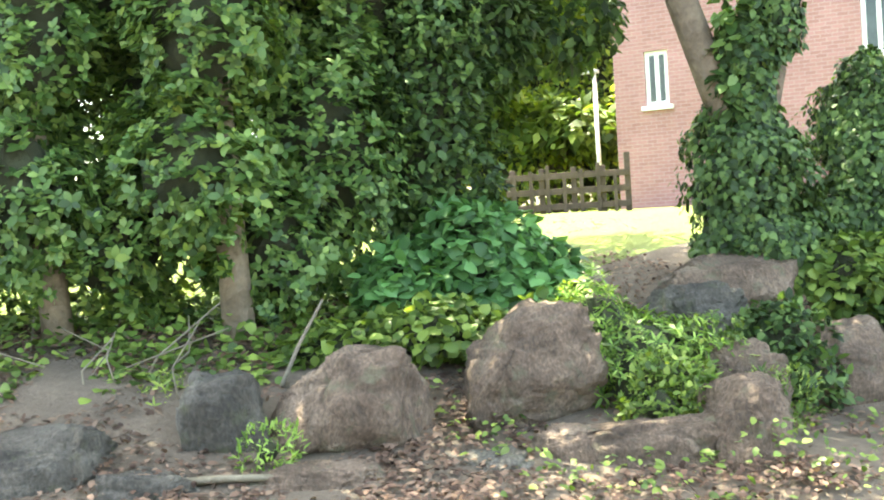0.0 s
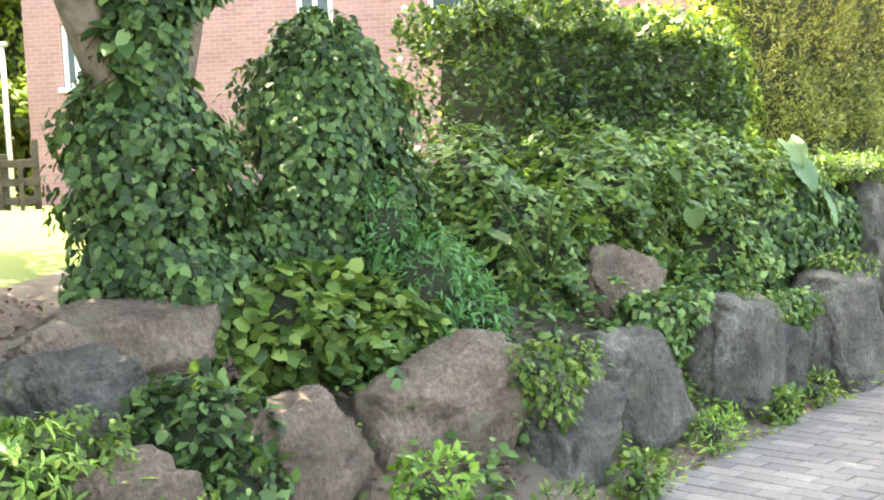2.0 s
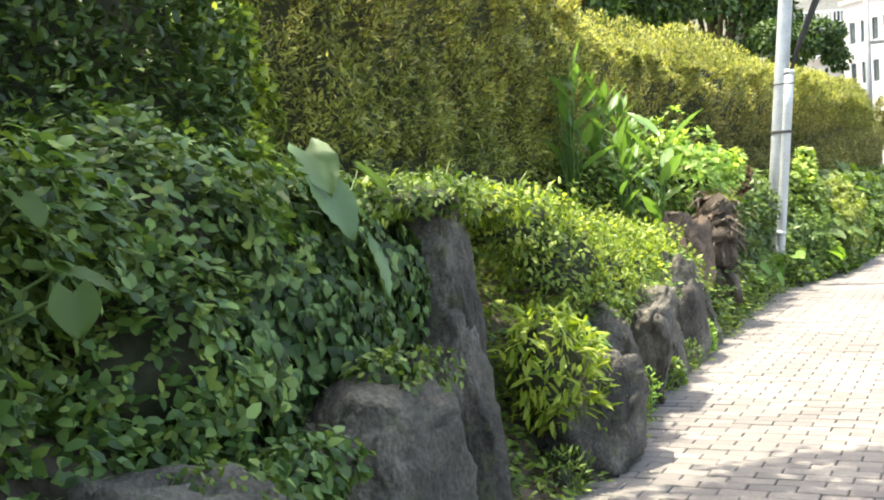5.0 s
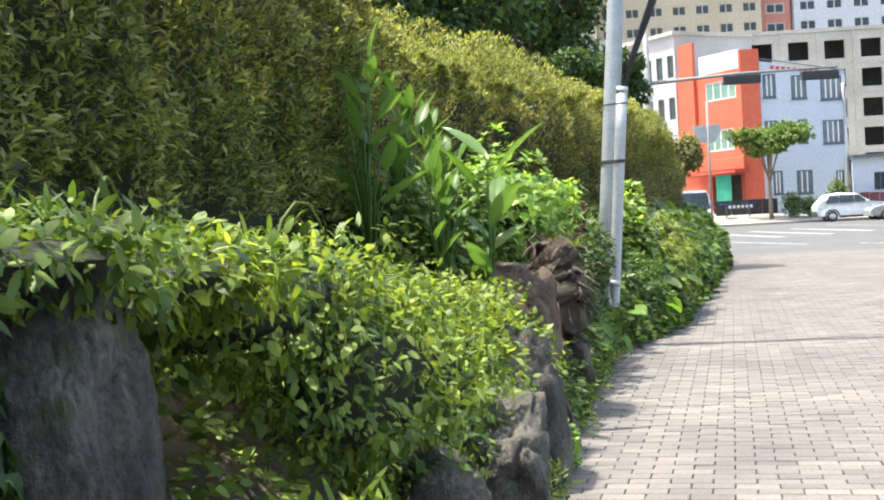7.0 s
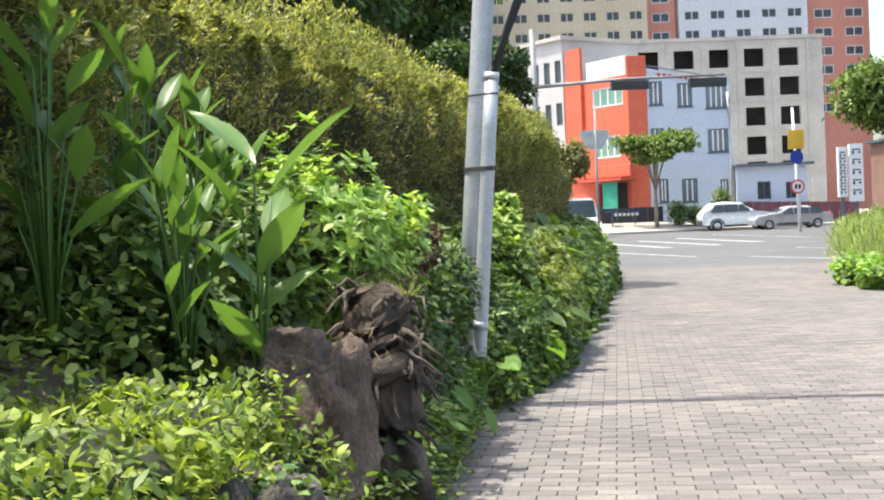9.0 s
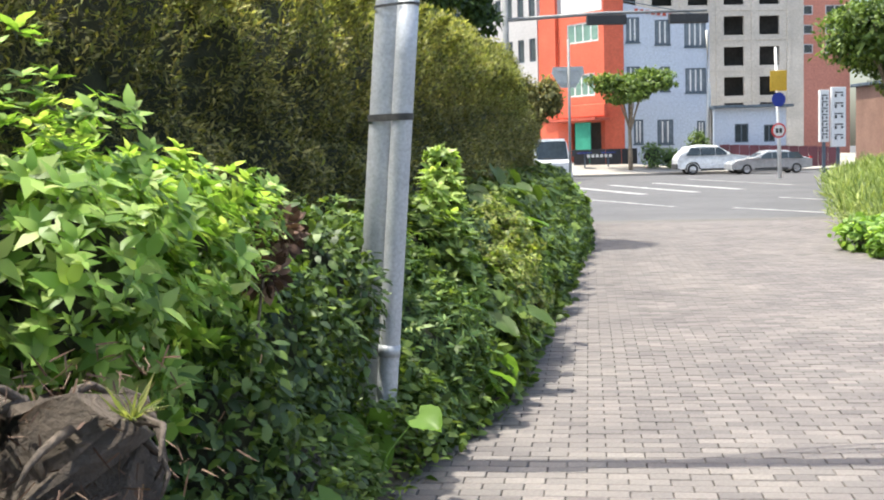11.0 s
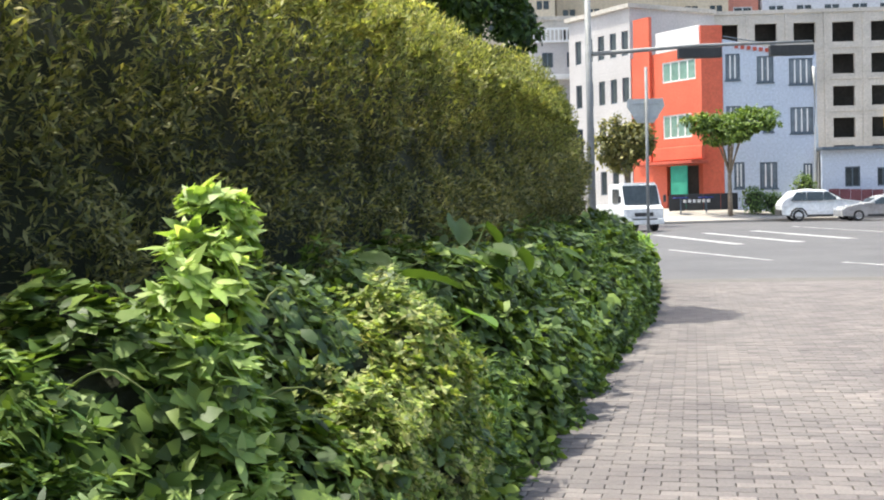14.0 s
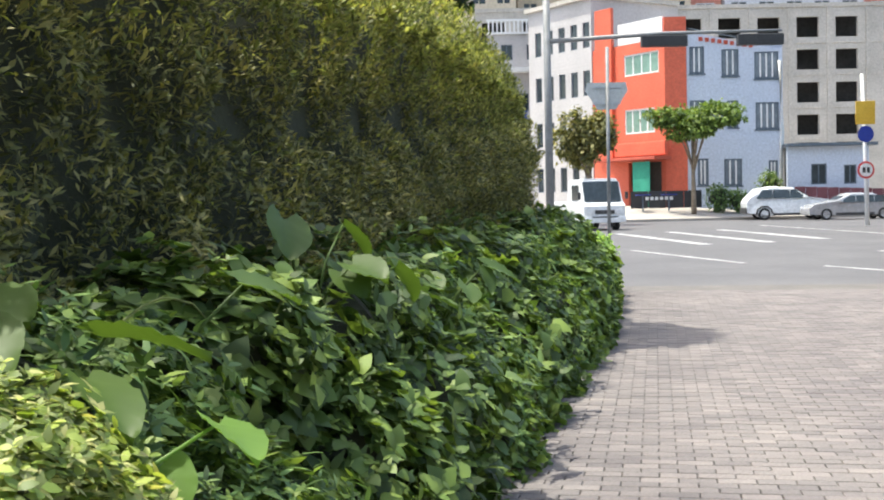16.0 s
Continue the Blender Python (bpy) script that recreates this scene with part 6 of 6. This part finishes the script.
cover("leaf_litter", -4.5, 1.4, 0.3, 3.3, 30000, "leaf_dry", 0.036, "oval", 0.04, "brown fallen leaves over the soil between boulders", "leaf litter", 1.6)
cover("leaf_litter", 1.4, 12, -0.2, 0.3, 4000, "leaf_dry", 0.032, "oval", 0.02, "brown fallen leaves along the foot of the wall", "leaf litter", 1.6)
cover("ground_creeper", -4.5, 0.6, 1.9, 3.6, 7000, "leaf_mid", 0.05, "round", 0.2, "patchy green creeper over the soil", "creeper")
cover("ground_creeper", -0.9, 1.3, 0.1, 1.7, 1300, "leaf_mid", 0.04, "oval", 0.16, "patchy green creeper between the boulders", "creeper")
cover("ground_creeper", 1.6, 8.6, 0.12, 0.5, 9000, "leaf_mid", 0.042, "oval", 0.12, "green creeper filling gaps between the boulders", "creeper")
cover("ground_creeper", 1.2, 5.0, 0.35, 1.6, 9000, "leaf_gloss", 0.055, "oval", 0.3, "dense green creeper over the wall top", "creeper")
cover("ground_creeper", 5.0, 12.0, 0.4, 1.5, 10000, "leaf_lime", 0.045, "oval", 0.3, "lime green creeper over the wall top", "creeper")
cover("ground_creeper", 8.4, 13.6, -0.02, 0.6, 11000, "leaf_mid", 0.055, "oval", 0.3, "dense green creeper on the bank", "creeper")
cover("weed_fringe", 1.2, 12.6, -0.1, 0.1, 2600, "leaf_lime", 0.05, "lance", 0.14, "small weeds along the edge of the paving", "weeds", 0.2)
cover("weed_fringe", 12.6, 31, -0.12, 0.25, 12000, "leaf_mid", 0.07, "oval", 0.3, "leafy weeds along the edge of the paving", "weeds", 0.4)
cover("dry_grass", -3.5, 1.3, 0.1, 2.0, 1400, "leaf_dry", 0.07, "blade", 0.05, "thin brown dry grass between the boulders", "grass", 0.3)
cover("lawn_grass", -6.0, 2.0, 3.2, 8.0, 9000, "grass", 0.07, "blade", 0.03, "short sunlit lawn grass", "grass", 0.3)


def twig(pts, r, name="twig", label="thin bare fallen twig on the soil"):
    ob = part(name, tube_bm(pts, [r, r * 0.85, r * 0.6] if len(pts) == 3 else [r] * len(pts), 7), M["twig"], smooth=True)
    return tagged(ob, label, "twig", "fallen twigs")


twig([(-2.42, 3.05, 0.5), (-2.36, 3.15, 0.68), (-2.28, 3.3, 0.88)], 0.012, label="thin pale stick standing in the undergrowth")
twig([(-2.62, 2.2, 0.24), (-2.4, 2.25, 0.25), (-2.12, 2.32, 0.24)], 0.02, label="dark bare stick lying before the boulders")
for k in range(9):
    x, y = -3.7 + rs.uniform(0, 0.9), 2.9 + rs.uniform(-0.2, 0.35)
    twig([(x, y, 0.5), (x + rs.uniform(-0.2, 0.2), y + 0.1, 0.62 + rs.uniform(0, 0.1)), (x + rs.uniform(-0.4, 0.4), y + 0.2, 0.75 + rs.uniform(0, 0.15))], 0.005)
flower = shrub("pink_flower", [(0.05, 4.55, 0.66, 0.035, 0.035, 0.02)], "single small pink flower among the boulders", "leaf_dry", 0.03, "oval", 9000, category="flower")
shrub("lime_shrub", [(4.15, 8.35, 1.85, 0.34, 0.34, 0.75), (4.0, 8.1, 1.4, 0.4, 0.3, 0.4)], "sunlit yellow-green shrub between two clipped hedges", "leaf_lime", 0.05, "oval", 2000, second=("leaf_sun", 0.4, 1.0, "oval"))
lowtree = empty("hanging_branch_tree", pose(26.4, 22.6, 1.0), "dark tree whose lowest branch hangs over the hedge", "tree")
part("trunk", tube_bm([(0, 0, -0.2), (0.1, 0, 2.2), (0, -0.1, 4.5), (0.1, -0.3, 6.5)], [0.2, 0.17, 0.14, 0.06], 10), M["bark_dark"], lowtree, smooth=True)
part("limb", tube_bm([(0.05, 0, 2.6), (0.1, -0.6, 3.3), (0.2, -1.3, 3.4)], [0.1, 0.07, 0.03], 8), M["bark_dark"], lowtree, smooth=True)
# unseen high limb, added for its shadow streak on the paving
part("limb", tube_bm([(0, -0.1, 4.2), (-0.9, -1.8, 5.8), (-2.1, -3.9, 6.7)], [0.12, 0.08, 0.03], 8), M["bark_dark"], lowtree, smooth=True)
part("limb", tube_bm([(0.05, 0, 2.4), (-0.5, -1.6, 3.6), (-1.5, -3.1, 3.7), (-2.6, -3.1, 3.5)], [0.09, 0.06, 0.04, 0.015], 8), M["bark_dark"], lowtree, smooth=True)
# the two pieces near 7 m are unseen too and cast that streak
crown([(-1.2, -3.5, 3.0, 0.4, 0.35, 0.32), (-2.0, -3.3, 3.3, 0.6, 0.4, 0.26), (-2.9, -3.1, 3.5, 0.6, 0.5, 0.3), (-0.6, -2.9, 3.3, 0.4, 0.4, 0.3), (-1.5, -3.2, 3.6, 0.9, 0.5, 0.3), (-2.1, -3.9, 6.8, 0.9, 0.6, 0.35), (-1.6, -3.2, 7.0, 0.7, 0.6, 0.3), (0.2, -1.3, 3.35, 0.5, 0.45, 0.32), (0.5, -1.0, 3.8, 0.6, 0.5, 0.35), (-0.3, -0.9, 4.2, 0.7, 0.6, 0.4), (0.2, -0.2, 5.4, 1.3, 1.2, 0.7), (0.4, 0.2, 6.6, 1.0, 0.9, 0.7)], "leaf_ivy", 0.1, 520, lowtree)
# bare vine tendrils that arch over the vines and the scrub
rt = random.Random(23)
for u, d, z in ((4.7, 0.4, 1.3), (5.0, 0.35, 1.26), (5.35, 0.4, 1.24), (5.7, 0.35, 1.15), (6.1, 0.4, 1.08), (6.5, 0.35, 1.02), (14.0, 0.5, 1.15), (14.6, 0.3, 0.95), (15.2, 0.5, 1.2), (16.0, 0.4, 1.15), (16.8, 0.5, 1.25), (17.6, 0.4, 1.2), (18.6, 0.5, 1.25), (13.6, 0.25, 0.6), (15.6, 0.15, 0.6)):
    x, y = bank(u, d)
    a, ln, up = rt.uniform(-1.2, 0.9), rt.uniform(0.22, 0.4), rt.uniform(0.06, 0.16)
    pts = [Vector((x + math.cos(a) * ln * k / 7 + rt.uniform(-0.01, 0.01), y + math.sin(a) * ln * k / 7, z - 0.08 + up * math.sin(math.pi * k / 7) * 1.4 - 0.02 * k / 7)) for k in range(8)]
    ob = part("tendril", tube_bm(pts, [0.004, 0.004, 0.0035, 0.0035, 0.003, 0.003, 0.002, 0.0015], 6), M["leaf_pale"], smooth=True)
    tagged(ob, "thin pale vine tendril arching out of the leaves", "vine", "vine tendrils")

# black cables that run down into the conduit
for k in range(3):
    ob = part("cable", tube_bm([(12.85 + 0.012 * k, 11.31, 2.44), (12.92 + 0.03 * k, 11.22, 2.8), (13.1 + 0.05 * k, 11.06, 3.4), (13.3 + 0.09 * k, 10.95, 4.6), (13.5 + 0.1 * k, 10.85, 6.2)], [0.014] * 5, 6), M["cable"], smooth=True)
    tagged(ob, "black cable looping down into the conduit on the pole", "cable", "cables on the pole")


# ---- paving bricks ----
def paver_material():
    m, nt, b = material("paver", 0.8)
    oi = nt.nodes.new("ShaderNodeObjectInfo")
    geo = nt.nodes.new("ShaderNodeNewGeometry")
    add = nt.nodes.new("ShaderNodeMath")
    add.operation = "ADD"
    fr = nt.nodes.new("ShaderNodeMath")
    fr.operation = "FRACT"
    nt.links.new(oi.outputs["Random"], add.inputs[0])
    nt.links.new(geo.outputs["Random Per Island"], add.inputs[1])
    nt.links.new(add.outputs[0], fr.inputs[0])
    col = ramp(nt, fr.outputs[0], [(0.0, (0.112, 0.102, 0.102)), (0.3, (0.137, 0.125, 0.123)), (0.7, (0.152, 0.138, 0.134)), (1.0, (0.19, 0.173, 0.166))])
    tc = nt.nodes.new("ShaderNodeNewGeometry")
    n1 = nt.nodes.new("ShaderNodeTexNoise")
    n1.inputs["Scale"].default_value, n1.inputs["Detail"].default_value = 0.7, 5
    nt.links.new(tc.outputs["Position"], n1.inputs["Vector"])
    n2 = nt.nodes.new("ShaderNodeTexNoise")
    n2.inputs["Scale"].default_value, n2.inputs["Detail"].default_value = 55, 5
    nt.links.new(tc.outputs["Position"], n2.inputs["Vector"])
    stain = ramp(nt, n1.outputs["Fac"], [(0.3, (0.78, 0.75, 0.76)), (0.5, (1.0, 0.97, 0.96)), (0.7, (1.15, 1.12, 1.08))])
    grain = ramp(nt, n2.outputs["Fac"], [(0.3, (0.8, 0.8, 0.8)), (0.7, (1.15, 1.15, 1.15))])
    col = mixc(nt, 1.0, mixc(nt, 1.0, col, stain, "MULTIPLY"), grain, "MULTIPLY")
    nt.links.new(col, b.inputs["Base Color"])
    bump(nt, b, n2.outputs["Fac"], 0.3, 0.006)
    return m


M["paver"] = paver_material()
M["joint_sand"] = surface("joint_sand", (0.1, 0.09, 0.085), (0.15, 0.137, 0.128), 1.5, 0.95, 0.4, 60)
sheet("paving_bed", [(-14, -5.0), (-6, -0.8), (-1.2, 1.7), (0.3, 2.7), (1.8, 4.8), (5.4, 7.0), (9.8, 9.8), (14.5, 12.0), (31.6, 20.7), (35.2, 14.2), (26, 9), (14, 2), (0, -8), (-12, -14)], -0.022, M["joint_sand"], "sandy bed under the paving bricks", "pavement", 0.04)
BW, BL, J = 0.1, 0.2, 0.005
paving = tagged(mesh_ob("paved_path", [(0, 0, -0.02), (0.01, 0, -0.02), (0, 0.01, -0.02)], [(0, 1, 2)], M["joint_sand"]), "path of worn grey and beige paving bricks", "pavement", kind="structure")
bm = box_bm(-BW / 2 + J / 2, BW / 2 - J / 2, -BL / 2 + J / 2, BL / 2 - J / 2, -0.03, 0.0)
top_edges = [e for e in bm.edges if all(v.co.z > -0.001 for v in e.verts)]
bmesh.ops.bevel(bm, geom=top_edges, offset=0.004, segments=1, affect="EDGES")
one = bpy.data.meshes.new("paving_brick")
bm.to_mesh(one)
bm.free()
one.materials.append(M["paver"])
bv = np.array([v.co[:] for v in one.vertices])
bf = [tuple(p.vertices) for p in one.polygons]
bf_top = [tuple(p.vertices) for p in one.polygons if p.normal.z > 0.1]
rs = random.Random(5)
V, Fc = [], []
singles = 0
c, s = R0.x, R0.y
R0n = math.hypot(c, s)
c, s = c / R0n, s / R0n
for i in range(-40, 345):
    for j in range(-16, 36):
        p, q = i * BW, (j + (0.5 if i % 2 else 0)) * BL
        x, y = c * p + s * q, s * p - c * q + 4.0
        if x > 33.5 or x < -6:
            continue
        ey = float(np.interp(x, EX, EY))
        dist = (ey - y) * 0.86
        if dist < -0.05 or dist > 5.6 + max(0, (24 - x)) * 0.05 or (x < 8 and dist > 3.4):
            continue
        z = 0.004 * noise.noise(Vector((x * 0.8, y * 0.8, 0))) + rs.uniform(-0.0025, 0.0025)
        turn = rs.uniform(-0.02, 0.02)
        if singles < 300 and 12.6 < x < 16.2 and 0.1 < dist < 2.0:
            ob = new("brick", one)
            ob.parent = paving
            ob.matrix_local = pose(x, y, z, 0, 0, math.degrees(math.atan2(s, c) + turn))
            singles += 1
        else:
            a = math.atan2(s, c) + turn
            ca, sa = math.cos(a), math.sin(a)
            k = len(V) * len(bv)
            V.append(np.stack([bv[:, 0] * ca - bv[:, 1] * sa + x, bv[:, 0] * sa + bv[:, 1] * ca + y, bv[:, 2] + z], 1))
            Fc += [tuple(v + k for v in f) for f in (bf if x < 18 else bf_top)]
rest = mesh_ob("brick_paving", np.concatenate(V).tolist(), Fc, M["paver"], paving)
tagged(rest, "worn grey and beige paving bricks", kind="stuff")
